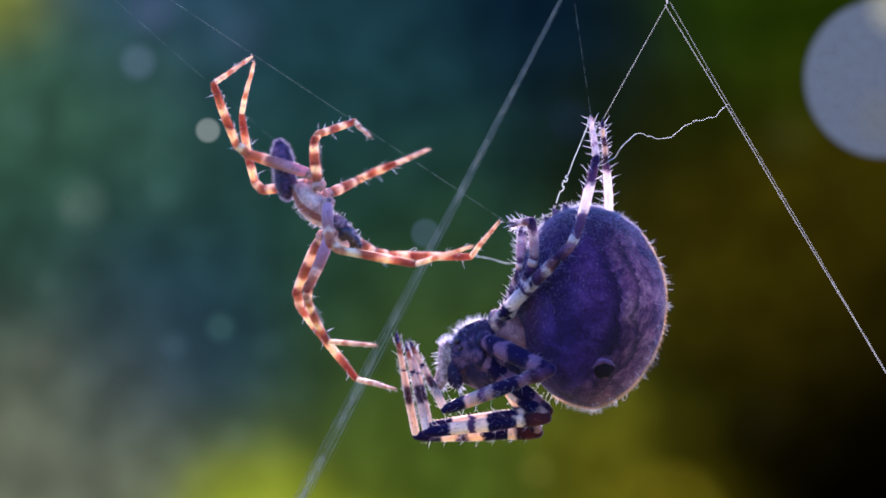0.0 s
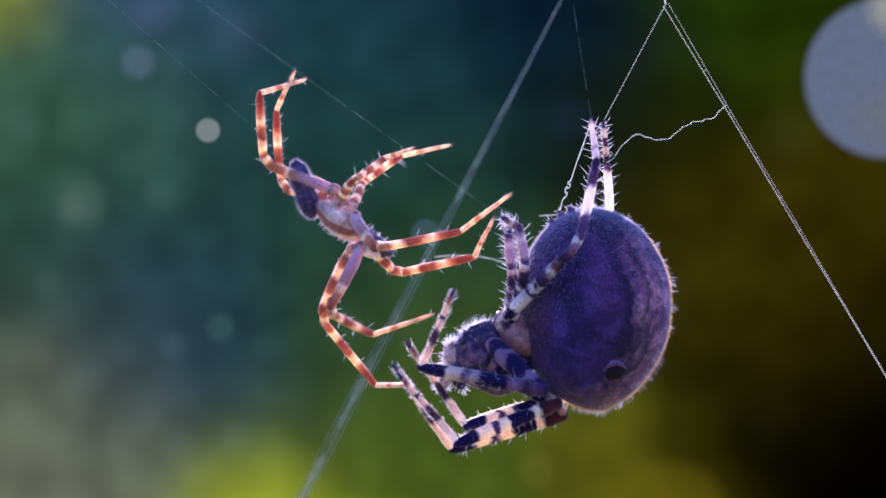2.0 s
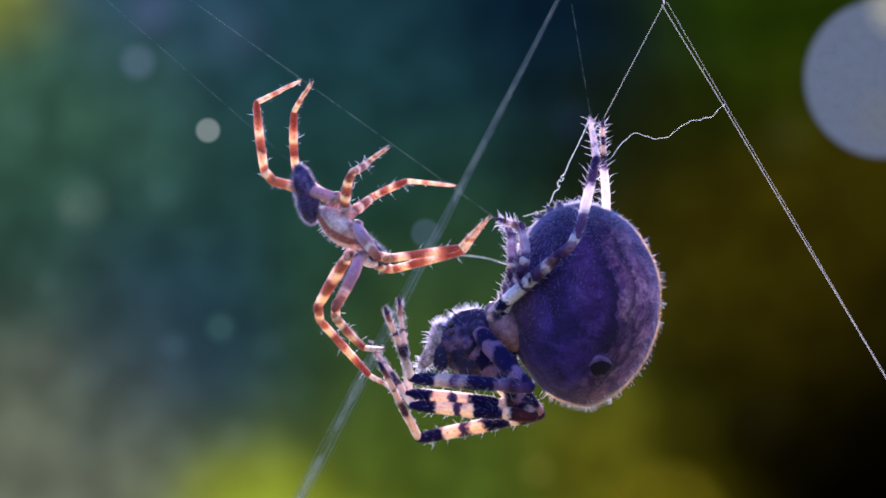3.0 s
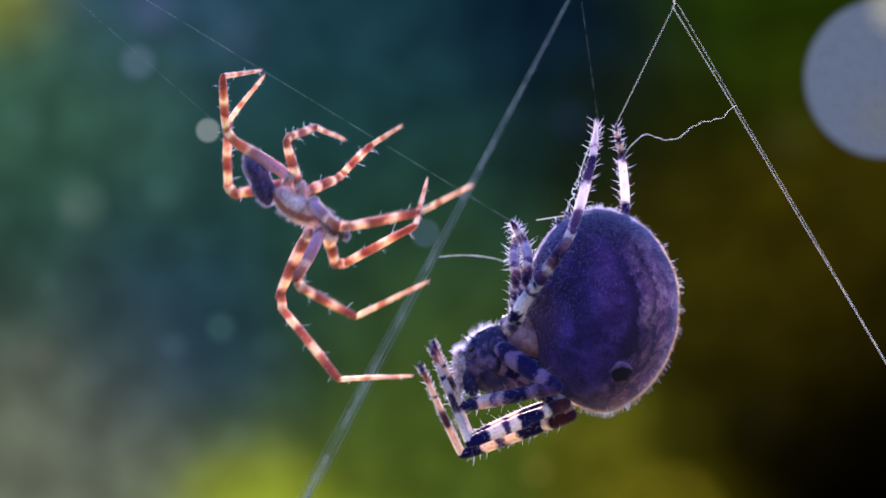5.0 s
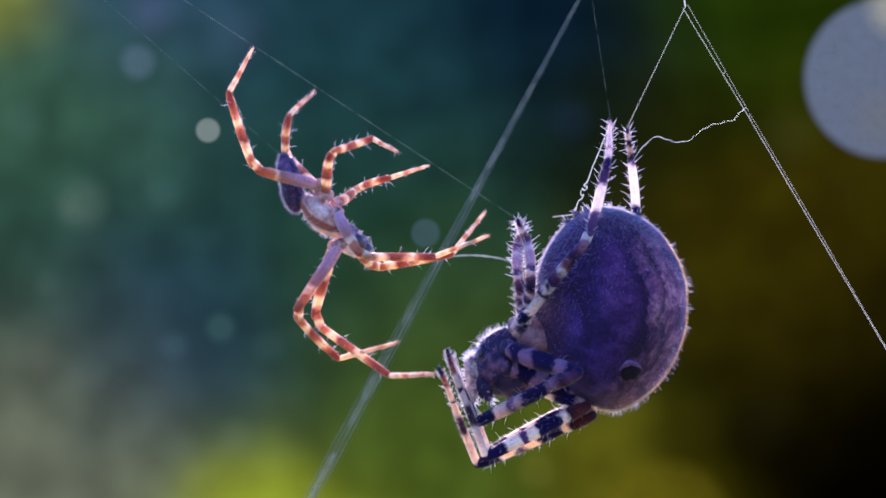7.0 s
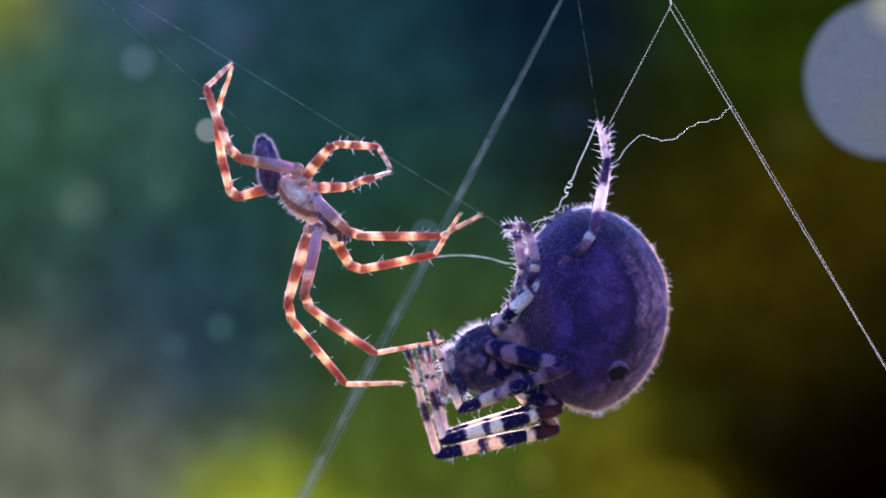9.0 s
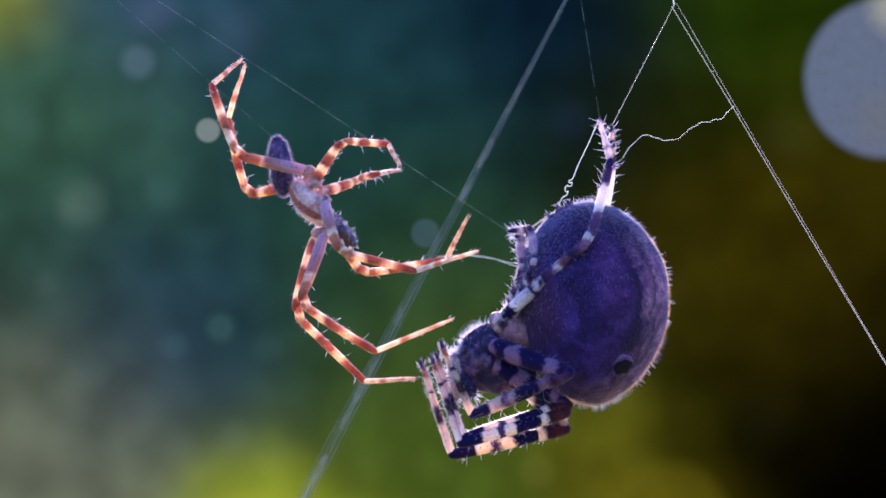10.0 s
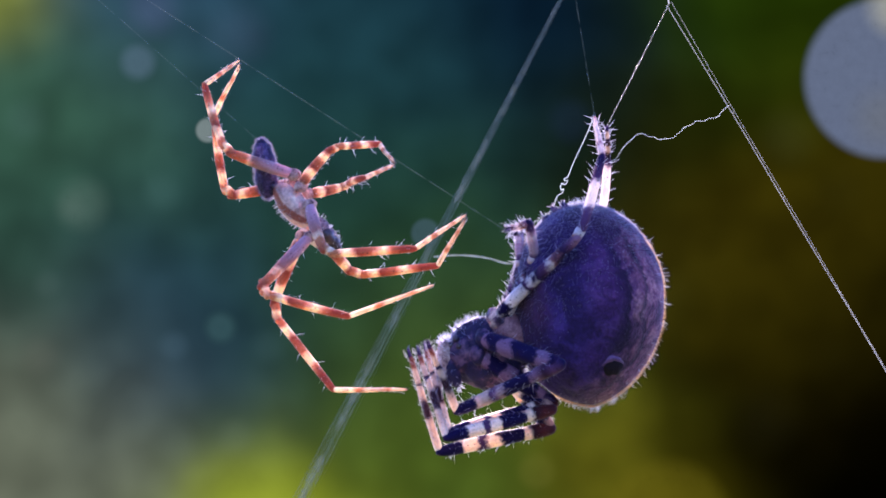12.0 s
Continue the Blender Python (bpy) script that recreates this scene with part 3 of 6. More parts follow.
def spine_roots(length, radius, count, rnd, rows=5, start=0.0):
    """Erect spines in long rows down a limb."""
    roots = []
    turn = rnd.uniform(0, 2 * math.pi)
    for i in range(count):
        z = length * (0.06 + start + (0.88 - start) * (i + rnd.random()) / count)
        a = turn + 2 * math.pi * (i % rows) / rows + rnd.uniform(-0.2, 0.2)
        roots.append((Vector((radius * math.cos(a), radius * math.sin(a), z)) * U, Vector((math.cos(a), math.sin(a), 0.6))))
    return roots


def down_roots(length, radius, count, rnd, start=0.0):
    """Short hairs all round a limb."""
    roots = []
    for i in range(count):
        z = length * (0.04 + start + (0.92 - start) * (i + rnd.random()) / count)
        a = rnd.uniform(0, 2 * math.pi)
        roots.append((Vector((radius * math.cos(a), radius * math.sin(a), z)) * U, Vector((math.cos(a), math.sin(a), 1.1))))
    return roots


# ---- smooth gliding between known moments ----
def glide(times, values, t):
    """Monotone cubic through the rows, so that nothing swings past a row."""
    times, values = np.asarray(times, float), np.asarray(values, float)
    if t <= times[0]:
        return values[0]
    if t >= times[-1]:
        return values[-1]
    h = np.diff(times)
    s = np.diff(values, axis=0) / h[:, None]
    m = np.zeros_like(values)
    w1, w2 = (2 * h[1:] + h[:-1])[:, None], (h[1:] + 2 * h[:-1])[:, None]
    same = s[:-1] * s[1:] > 0
    a, b = np.where(same, s[:-1], 1.0), np.where(same, s[1:], 1.0)
    m[1:-1] = np.where(same, (w1 + w2) / (w1 / a + w2 / b), 0.0)
    i = int(np.searchsorted(times, t) - 1)
    f = (t - times[i]) / h[i]
    return ((1 + 2 * f) * (1 - f) ** 2 * values[i] + f * (1 - f) ** 2 * h[i] * m[i]
            + f * f * (3 - 2 * f) * values[i + 1] - f * f * (1 - f) * h[i] * m[i + 1])


TICKS = [round(i * STEP, 3) for i in range(int(END / STEP) + 1)]


# ---- legs ----
def coxa(parent, hip, size, material, label):
    """The short joint by which a leg sits on the body."""
    v, f = blob((size, size, size * 1.25), 10, 14, 0.12, 3, seed=size)
    return part("coxa", mesh_from("coxa", moved(v, Matrix.Translation(hip)), f, material), parent, label)


class Leg:
    """A leg of three stiff members, hip to knee, knee to ankle, ankle to tip, and the rows of its steps."""

    def __init__(self, spider, sex, hip, deeps, lengths, thick, seed, femur_skin, hind="", fold=False, dull=False):
        self.hip, self.deeps, self.lengths, self.rows = hip, deeps, lengths, []
        rnd = random.Random(seed)
        femur, tibia, meta = lengths
        a, b, c = thick
        hard = sex + hind
        shin = hard + "_near" if dull else hard
        bow = rnd.uniform(2.0, 4.0) * rnd.choice((-1, 1))
        # a tightly folded knee carries its patella on the tibia; an open one lets it cut the corner
        self.cut = 0.0 if fold else 0.10 * tibia
        end = femur - 0.6 * self.cut
        v, f = lathe([(0.0, a * 0.72), (0.10 * end, a * 0.98), (0.30 * end, a * 1.1), (0.6 * end, a * 1.02), (0.85 * end, a * 0.86), (0.96 * end, b * 1.08), (1.0 * end, b * 0.92)], 16, 0.03, seed, bow)
        self.femur = part("femur", mesh_from("femur", v, f, MAT[femur_skin]), spider)
        if fold:
            pat = 0.24 * tibia
            start = pat * 0.96
            v, f = lathe([(0.0, b * 0.98), (0.06 * tibia, b * 1.08), (pat * 0.5, b * 1.14), (pat * 0.9, b * 1.0), (pat, b * 0.85)], 16, 0.03, seed + 1)
        else:
            pat = 1.75 * self.cut
            start = self.cut * 0.6
            v, f = lathe([(-0.5 * pat, b * 0.9), (-0.38 * pat, b * 1.04), (0.05 * pat, b * 1.12), (0.36 * pat, b * 1.04), (0.5 * pat, b * 0.88)], 16, 0.03, seed + 1)
        pv, pf = v, f
        v, f = lathe([(start, b * 0.8), (start + 0.06 * tibia, b * 0.98), (0.45 * tibia, b * 1.06), (0.7 * tibia, b), (0.92 * tibia, b * 0.9), (0.98 * tibia, c * 1.3), (1.0 * tibia, c * 1.1)], 16, 0.03, seed + 2, bow)
        self.tibia = part("tibia", mesh_from("tibia", v, f, MAT[shin + "_tibia"]), spider)
        self.patella = part("patella", mesh_from("patella", pv, pf, MAT[shin + "_patella"]), self.tibia if fold else spider)
        tar = 0.62 * meta
        v, f = lathe([(0.0, c * 0.95), (0.06 * meta, c * 1.1), (0.3 * meta, c), (tar * 0.95, c * 0.85), (tar, c * 0.7)], 14, 0.03, seed + 3, bow * 0.4)
        self.metatarsus = part("metatarsus", mesh_from("metatarsus", v, f, MAT[hard + "_metatarsus"]), spider)
        v, f = lathe([(tar * 0.98, c * 0.65), (tar * 1.06, c * 0.8), (0.85 * meta, c * 0.66), (0.96 * meta, c * 0.42)], 14, 0.03, seed + 4, -bow * 0.3)
        part("tarsus", mesh_from("tarsus", v, f, MAT[hard + "_tarsus"]), self.metatarsus)
        # two small hooked claws at the tip
        for side in (-1, 1):
            verts, faces = [], []
            for j in range(5):
                w = j / 4
                r = c * 0.2 * (1 - 0.85 * w)
                for i in range(5):
                    g = 2 * math.pi * i / 5
                    verts.append(Vector((side * c * 0.25 + r * math.cos(g), c * 0.9 * w * w + r * math.sin(g), meta * 0.955 + c * 1.5 * w)) * U)
            for j in range(4):
                for i in range(5):
                    k = (i + 1) % 5
                    faces.append((j * 5 + i, j * 5 + k, j * 5 + 5 + k, j * 5 + 5 + i))
            part("claw", mesh_from("claw", verts, faces, MAT["gloss"]), self.metatarsus, "black claw")
        male = sex == "m"
        if male:
            sets = ((self.femur, end, a, 8, (8, 14), 60, (2, 5)), (self.tibia, tibia, b, 12, (12, 20), 60, (2, 5)), (self.metatarsus, meta, c, 7, (5, 9), 60, (2, 4)))
        elif hind:
            sets = ((self.femur, end, a, 26, (11, 19), 130, (4, 8)), (self.tibia, tibia, b, 28, (15, 26), 120, (3, 7)), (self.metatarsus, meta, c, 26, (13, 21), 130, (3, 6)))
        else:
            sets = ((self.femur, end, a, 20, (9, 15), 150, (4, 8)), (self.tibia, tibia, b, 32, (14, 23), 170, (4, 8)), (self.metatarsus, meta, c, 26, (7, 12), 320, (4, 8)))
        for ob, L, r, n, ln, dn, dl in sets:
            part("spine_coat", hair_mesh("spine_coat", spine_roots(L, r * 0.95, n, rnd), MAT["white_hair"], ln, 0.34 if hind else 0.26, rnd, curl=0.12), ob, kind="stuff")
            part("down", hair_mesh("down", down_roots(L, r * 0.97, dn, rnd), MAT["hair"], dl, 0.2, rnd, curl=0.3), ob, kind="stuff")

    def step(self, t, knee, ankle, tip):
        self.rows.append((t, knee, ankle, tip))

    def chains(self, hip, joints):
        """All ways in which the members can lie with every joint on its line of sight: each goes before or behind."""
        ends = [(hip, (), 0.0)]
        for (u, v), deep, L in zip(joints, self.deeps, self.lengths):
            reach, w = L * U, (at(u, v) - EYE).normalized()
            grown = []
            for here, ways, cost in ends:
                to = here - EYE
                mid = to.dot(w)
                miss2 = to.length_squared - mid * mid
                half = math.sqrt(max(0.0, reach * reach - miss2))
                short = max(0.0, math.sqrt(miss2) / reach - 1.0)
                for side in ((-1, 1) if half > 0 else (0,)):
                    there = EYE + w * (mid + side * half)
                    d = (there - here).normalized()
                    grown.append((here + d * reach, ways + (d,), cost + 0.8 * abs(there.y - deep * U) / reach + 25.0 * short))
            ends = grown
        return [(ways, cost) for _, ways, cost in ends]

    def members(self, hip_at):
        """Ways of the three members at each row: of all chains those near their depth that swing the limb least."""
        trail = []
        for t, *joints in self.rows:
            found = []
            for ways, cost in self.chains(hip_at(t), joints):
                if trail:
                    sums = [old[1] + sum((a - b).length_squared for a, b in zip(old[0], ways)) for old in trail[-1]]
                    k = sums.index(min(sums))
                    found.append((ways, sums[k] + cost, k))
                else:
                    found.append((ways, cost, 0))
            trail.append(found)
        k = min(range(len(trail[-1])), key=lambda n: trail[-1][n][1])
        picked = []
        for found in reversed(trail):
            picked.append([x for d in found[k][0] for x in d])
            k = found[k][2]
        return [r[0] for r in self.rows], picked[::-1]

    def key(self, hip_at, body_at):
        times, ways = self.members(hip_at)
        turns = [None] * 4
        last = [None] * 4
        rows = [[], [], [], []]
        self.tips = {}
        for t in TICKS:
            w = glide(times, ways, t)
            here, back = hip_at(t), body_at(t).inverted()
            d = [Vector(w[3 * i:3 * i + 3]).normalized() for i in range(3)]
            knee = here + d[0] * (self.lengths[0] * U)
            d.append((d[0] + d[1]).normalized())
            starts = [here, knee, knee + d[1] * (self.lengths[1] * U), knee + (d[1] - d[0]) * (self.cut * U / 2)]
            for i in range(4):
                if turns[i] is None:
                    turns[i] = d[i].to_track_quat("Z", "Y")
                else:
                    turns[i] = last[i].rotation_difference(d[i]) @ turns[i]
                last[i] = d[i]
                rows[i].append((t, back @ (Matrix.Translation(starts[i]) @ turns[i].to_matrix().to_4x4())))
            self.tips[t] = starts[2] + d[2] * (self.lengths[2] * U)
        members = [self.femur, self.tibia, self.metatarsus] + ([self.patella] if self.cut else [])
        for ob, r in zip(members, rows):
            walk(ob, r)


# ---- setting: painted glowing garden sheet behind, ground below ----
GAP = 2.0
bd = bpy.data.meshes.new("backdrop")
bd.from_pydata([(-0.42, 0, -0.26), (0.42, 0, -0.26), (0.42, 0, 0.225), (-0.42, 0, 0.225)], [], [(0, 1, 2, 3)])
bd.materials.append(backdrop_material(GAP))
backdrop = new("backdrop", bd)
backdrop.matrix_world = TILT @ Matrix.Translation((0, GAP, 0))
tagged(backdrop, "glowing sheet painted as a blurred green and blue garden far behind the web", "backdrop", kind="structure")

gm = mottled("garden soil and grass", [(0.3, (0.05, 0.07, 0.018)), (0.7, (0.13, 0.13, 0.04))], 4000, rough=0.9, sheen=0.0)
gd = bpy.data.meshes.new("ground")
gd.from_pydata([(-400, -400, -1.2), (400, -400, -1.2), (400, 400, -1.2), (-400, 400, -1.2)], [], [(0, 1, 2, 3)])
gd.materials.append(gm)
tagged(new("ground", gd), "sunlit yellow-green grassy garden ground below the web", "ground", kind="structure")

# ---- male spider: local x from abdomen to head, z to the back, origin mid-body ----
male = tagged(new("male_garden_spider"), "slender reddish-brown male spider with pale-ringed legs on silk", "spider")
MALE_ROWS = []


def male_frame(ab, head):
    dx, dz = head[0] - ab[0], ab[1] - head[1]
    flat = math.hypot(dx, dz)
    near = -math.sqrt(max(170.0 ** 2 - flat * flat, 0.0)) * 0.8
    x = Vector((dx, near, dz)).normalized()
    across = Vector((-abs(dz), 0, -dx)).normalized()
    z = across * 0.72 + Vector((0, -0.7, 0))
    z = (z - x * z.dot(x)).normalized()
    y = z.cross(x)
    mid = at((ab[0] + head[0]) / 2, (ab[1] + head[1]) / 2)
    return Matrix(((x.x, y.x, z.x, mid.x), (x.y, y.y, z.y, mid.y), (x.z, y.z, z.z, mid.z), (0, 0, 0, 1)))


def male_at(t):
    v = glide([r[0] for r in MALE_ROWS], [[*r[1], *r[2]] for r in MALE_ROWS], t)
    return male_frame(v[:2], v[2:])


def moved(verts, m):
    return [m @ v for v in verts]


rest = male_frame((493, 292), (597, 408))
rest_back = rest.inverted()
rnd = random.Random(5)


def upright(u, v, deep, lean=0.0):
    """A pose in the male's own space from plan cells, its z axis up and leaning to the right by lean degrees."""
    return rest_back @ (Matrix.Translation(at(u, v, deep)) @ Matrix.Rotation(radians(lean), 4, "Y"))


v, f = blob((22, 25, 52), 30, 34, 0.12, 2.6, lambda d: 1.0 - 0.2 * math.exp(-((d.z + 0.08) * 4.0) ** 2))
v = moved(v, upright(493, 293, 10, -8))
male_abdomen = part("abdomen", mesh_from("abdomen", v, f, MAT["m_abdomen"]), male, "dark violet fuzzy abdomen")
part("hair_coat", hair_mesh("hair_coat", hairs_on(v, f, 2400, rnd), MAT["fuzz"], (3, 8), 0.18, rnd), male_abdomen, kind="stuff")
lean = math.degrees(math.atan2(597 - 493, -(408 - 292)))
v, f = blob((25, 26, 63), 26, 30, 0.06, 2.0, lambda d: (0.86 + 0.14 * math.cos(2.2 * d.z + 0.6)))
v = moved(v, upright(549, 360, 0, lean))
male_carapace = part("carapace", mesh_from("carapace", v, f, MAT["m_striped"]), male, "pale brown carapace with dark middle stripe")
part("hair_coat", hair_mesh("hair_coat", hairs_on(v, f, 240, rnd), MAT["hair"], (5, 11), 0.5, rnd), male_carapace, kind="stuff")
for u_, v_, d_, r_ in ((592, 388, -20, 13), (606, 402, 14, 12)):
    # a bristly grey segment that carries a dark knobbly bulb
    v, f = blob((r_, r_, r_ * 1.5), 14, 18, 0.15, 3, seed=u_)
    v = moved(v, upright(u_, v_, d_, lean - 12))
    palp = part("palp", mesh_from("palp", v, f, MAT["m_palp"]), male, "bristly lilac-grey palp with dark bulb")
    part("bristle_coat", hair_mesh("bristle_coat", hairs_on(v, f, 60, rnd), MAT["white_hair"], (6, 15), 0.26, rnd), palp, kind="stuff")
    verts, faces = [], []
    for k, (dx, dy, size) in enumerate(((11, 16, 0.95), (18, 23, 0.62), (6, 24, 0.55))):
        v, f = blob((r_ * size, r_ * size, r_ * size * 1.2), 12, 14, 0.2, 3, seed=u_ + k)
        faces.extend(tuple(n + len(verts) for n in q) for q in f)
        verts.extend(moved(v, upright(u_ + dx, v_ + dy, d_ - 3, lean)))
    part("bulb", mesh_from("bulb", verts, faces, MAT["gloss"]), palp, "glossy blue-black bulb")
    part("bulb_fringe", hair_mesh("bulb_fringe", hairs_on(verts, faces, 22, rnd), MAT["white_hair"], (6, 14), 0.26, rnd), palp, kind="stuff")
for u_, v_, d_ in ((588, 418, -14), (594, 420, 10)):
    v, f = blob((10, 10, 20), 10, 14, 0.05, 2)
    part("jaw", mesh_from("jaw", moved(v, upright(u_, v_, d_, lean - 20)), f, MAT["m_carapace"]), male)
for u_, v_, d_, r_ in ((590, 398, -30, 4.5), (597, 405, -28, 4), (600, 396, -24, 3.5)):
    v, f = blob((r_, r_, r_), 8, 10)
    part("eye", mesh_from("eye", moved(v, upright(u_, v_, d_)), f, MAT["gloss"]), male, "black bead eye")

MALE_LEGS = {}
for key_, hip, deeps, lengths in (
    ("rear_near", (543, 300, -18), (-60, -45, 0), (132, 140, 108)),
    ("rear_far", (545, 315, 20), (45, 40, 10), (135, 147, 109)),
    ("third_near", (556, 320, -18), (-30, -25, -10), (92, 97, 87)),
    ("third_far", (570, 335, 20), (40, 50, 40), (82, 88, 95)),
    ("second_near", (572, 352, -26), (-95, -90, -60), (125, 157, 122)),
    ("second_far", (590, 405, 18), (30, 30, 20), (112, 165, 128)),
    ("first_near", (574, 408, -22), (-60, -50, -40), (150, 165, 162)),
    ("first_far", (562, 408, 16), (30, 30, 10), (155, 188, 148)),
):
    coxa(male, rest_back @ at(*hip), 11, MAT["m_coxa"], "pale leg joint")
    MALE_LEGS[key_] = Leg(male, "m", rest_back @ at(*hip), deeps, lengths, (8.6, 6.2, 3.9) if key_[:5] == "third" else (9.8, 7.2, 4.3), len(MALE_LEGS) * 17 + 3, "m_backlit_ringed_femur" if key_[:5] == "third" or key_[-3:] == "far" else "m_femur")

# ---- female spider: origin mid-abdomen ----
female = tagged(new("female_garden_spider"), "large female spider with violet round abdomen and black-banded legs", "spider")
FEMALE_ROWS = []


def female_values(t):
    return glide([r[0] for r in FEMALE_ROWS], [[*r[1], r[2], *r[3]] for r in FEMALE_ROWS], t)


def female_at(t):
    v = female_values(t)
    return Matrix.Translation(at(v[0], v[1])) @ Matrix.Rotation(radians(v[2]), 4, "Z")


def fore_frame(c, front):
    """Pose of the fore body: origin at the waist, x towards the face."""
    waist = at(c[0] - 118, c[1] + 40, -5)
    face = at(front[0], front[1], -20)
    x = (face - waist).normalized()
    y = Vector((0, 1, 0))
    y = (y - x * y.dot(x)).normalized()
    z = x.cross(y)
    m = Matrix(((x.x, y.x, z.x, waist.x), (x.y, y.y, z.y, waist.y), (x.z, y.z, z.z, waist.z), (0, 0, 0, 1)))
    return m


def fore_at(t):
    v = female_values(t)
    return fore_frame(v[:2], v[3:])


def egg(d):
    """Broad, slightly flattened on the side of the waist, full towards the spinnerets above."""
    k = 1.0 - 0.04 * max(0.0, -d.x) * max(0.0, 1 - 2 * abs(d.z))
    k -= 0.085 * max(0.0, d.x) * max(0.0, -d.z + 0.35)
    k += 0.05 * math.exp(-((d.x + 0.15) ** 2 + (d.z + 0.62) ** 2 + (d.y + 0.75) ** 2) * 9)
    return k


v, f = blob((139, 128, 177), 56, 72, 0.02, 2.5, egg)
lean_f = Matrix.Rotation(radians(-3), 4, "Y")
v = moved(v, lean_f)
rnd = random.Random(9)
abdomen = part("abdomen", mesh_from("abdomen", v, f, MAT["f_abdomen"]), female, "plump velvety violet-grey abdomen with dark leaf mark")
part("velvet", hair_mesh("velvet", hairs_on(v, f, 3000, rnd, lambda c, n: away(c, n) and n.x < 0.35 and n.z > -0.5), MAT["fuzz"], (2, 5), 0.13, rnd, Vector((0, 0, -0.6))), abdomen, kind="stuff")
# dense pale fuzz kept to the upper side, standing in for skylight there
part("fuzz", hair_mesh("fuzz", hairs_on(v, f, 10000, rnd, lambda c, n: n.y < 0.3 and n.z - 0.3 * n.x + rnd.uniform(-0.45, 0.45) > 0.38), MAT["hair"], (3, 8), 0.22, rnd, Vector((0, 0, -0.9))), abdomen, kind="stuff")
# hairs along the lower right edge only, coloured as a golden light rim
part("fringe", hair_mesh("fringe", hairs_on(v, f, 4600, rnd, lambda c, n: -0.12 < n.y < 0.5 and n.x - 0.9 * n.z > 0.25), MAT["rim_light_hair"], (3, 7), 0.21, rnd, Vector((0, 0, -0.5))), abdomen, kind="stuff")
part("hair_coat", hair_mesh("hair_coat", hairs_on(v, f, 400, rnd, lambda c, n: abs(n.y) < 0.45), MAT["white_hair"], (9, 19), 0.26, rnd, Vector((0, 0, -0.45))), abdomen, kind="stuff")


def on_abdomen(u, v_, c=(1050, 542)):
    """Place and outward way on the near side of the abdomen."""
    px, pz = u - c[0], c[1] - v_
    y = -128 * math.sqrt(max(0.02, 1 - (px / 137) ** 2 - (pz / 175) ** 2))
    n = Vector((px / 137 ** 2, y / 128 ** 2, pz / 175 ** 2)).normalized()
    return Vector((px, y, pz)) * U, n


# a sunken shoulder spot: a dark hollow under an uneven lip of skin
place, way = on_abdomen(1093, 648)
q = way.to_track_quat("Z", "Y").to_matrix().to_4x4()
v, f = blob((17, 15, 4), 14, 24, 0.25, 2)
part("shoulder_pit", mesh_from("shoulder_pit", moved(v, Matrix.Translation(place + way * (1.5 * U)) @ q), f, MAT["pit"]), abdomen, "dark sunken spot")
verts, faces = [], []
for j in range(17):
    a = radians(20 + 165 * j / 16)
    c = Vector(((19 + 1.5 * math.sin(5 * a)) * math.cos(a), (17 + 1.5 * math.sin(4 * a)) * math.sin(a), -1.0))
    r = (6.0 + 1.2 * math.sin(7 * a)) * math.sin(math.pi * (j + 0.5) / 17)
    for i in range(8):
        b = 2 * math.pi * i / 8
        verts.append((c + Vector((r * math.cos(a) * math.cos(b), r * math.sin(a) * math.cos(b), 0.75 * r * math.sin(b)))) * U)
for j in range(16):
    for i in range(8):
        k = (i + 1) % 8
        faces.append((j * 8 + i, j * 8 + k, j * 8 + 8 + k, j * 8 + 8 + i))
part("pit_rim", mesh_from("pit_rim", moved(verts, Matrix.Translation(place) @ q), faces, MAT["f_rim"]), abdomen, "lavender lip of the spot")
for px, pz, tilt in ((-54, 158, -30), (-40, 164, -12), (-66, 146, -48)):
    v, f = lathe([(-6, 13), (4, 12), (12, 8), (17, 3)], 12, 0.06, px)
    v = moved(v, Matrix.Translation(Vector((px, -6, pz)) * U) @ Matrix.Rotation(radians(tilt), 4, "Y"))
    sp = part("spinneret", mesh_from("spinneret", v, f, MAT["f_carapace"]), abdomen, "short blunt spinneret")
    part("spinneret_fringe", hair_mesh("spinneret_fringe", hairs_on(v, f, 14, rnd), MAT["hair"], (5, 10), 0.5, rnd), abdomen, kind="stuff")

# fore body, local x towards the face; 0 at the waist
fore_rest = fore_frame((1050, 542), (808, 630))
fore_back = fore_rest.inverted()


def fore_pose(u, v_, deep, lean=0.0):
    return fore_back @ (Matrix.Translation(at(u, v_, deep)) @ Matrix.Rotation(radians(lean), 4, "Y"))


v, f = blob((62, 58, 76), 36, 44, 0.13, 4.0, lambda d: 1 - 0.12 * max(0, d.z))
v = moved(v, fore_pose(872, 632, 0, -68))
fore = part("carapace", mesh_from("carapace", v, f, MAT["f_carapace"]), female, "dark mottled hairy carapace")
part("hair_coat", hair_mesh("hair_coat", hairs_on(v, f, 620, rnd, lambda c, n: (fore_rest.to_3x3() @ n).y > -0.3 and (fore_rest.to_3x3() @ n).z > 0.1), MAT["white_hair"], (6, 18), 0.24, rnd, curl=1.0), fore, kind="stuff")
v, f = blob((34, 46, 46), 16, 22, 0.06, 2)
v = moved(v, fore_pose(914, 588, -14, -50))
part("waist", mesh_from("waist", v, f, MAT["f_flank"]), fore, "pale brown waist")
v, f = blob((38, 36, 34), 24, 30, 0.2, 4)
v = moved(v, fore_pose(834, 634, -16, -60))
head = part("head", mesh_from("head", v, f, MAT["f_carapace"]), fore, "dark head hump edged with white hairs")
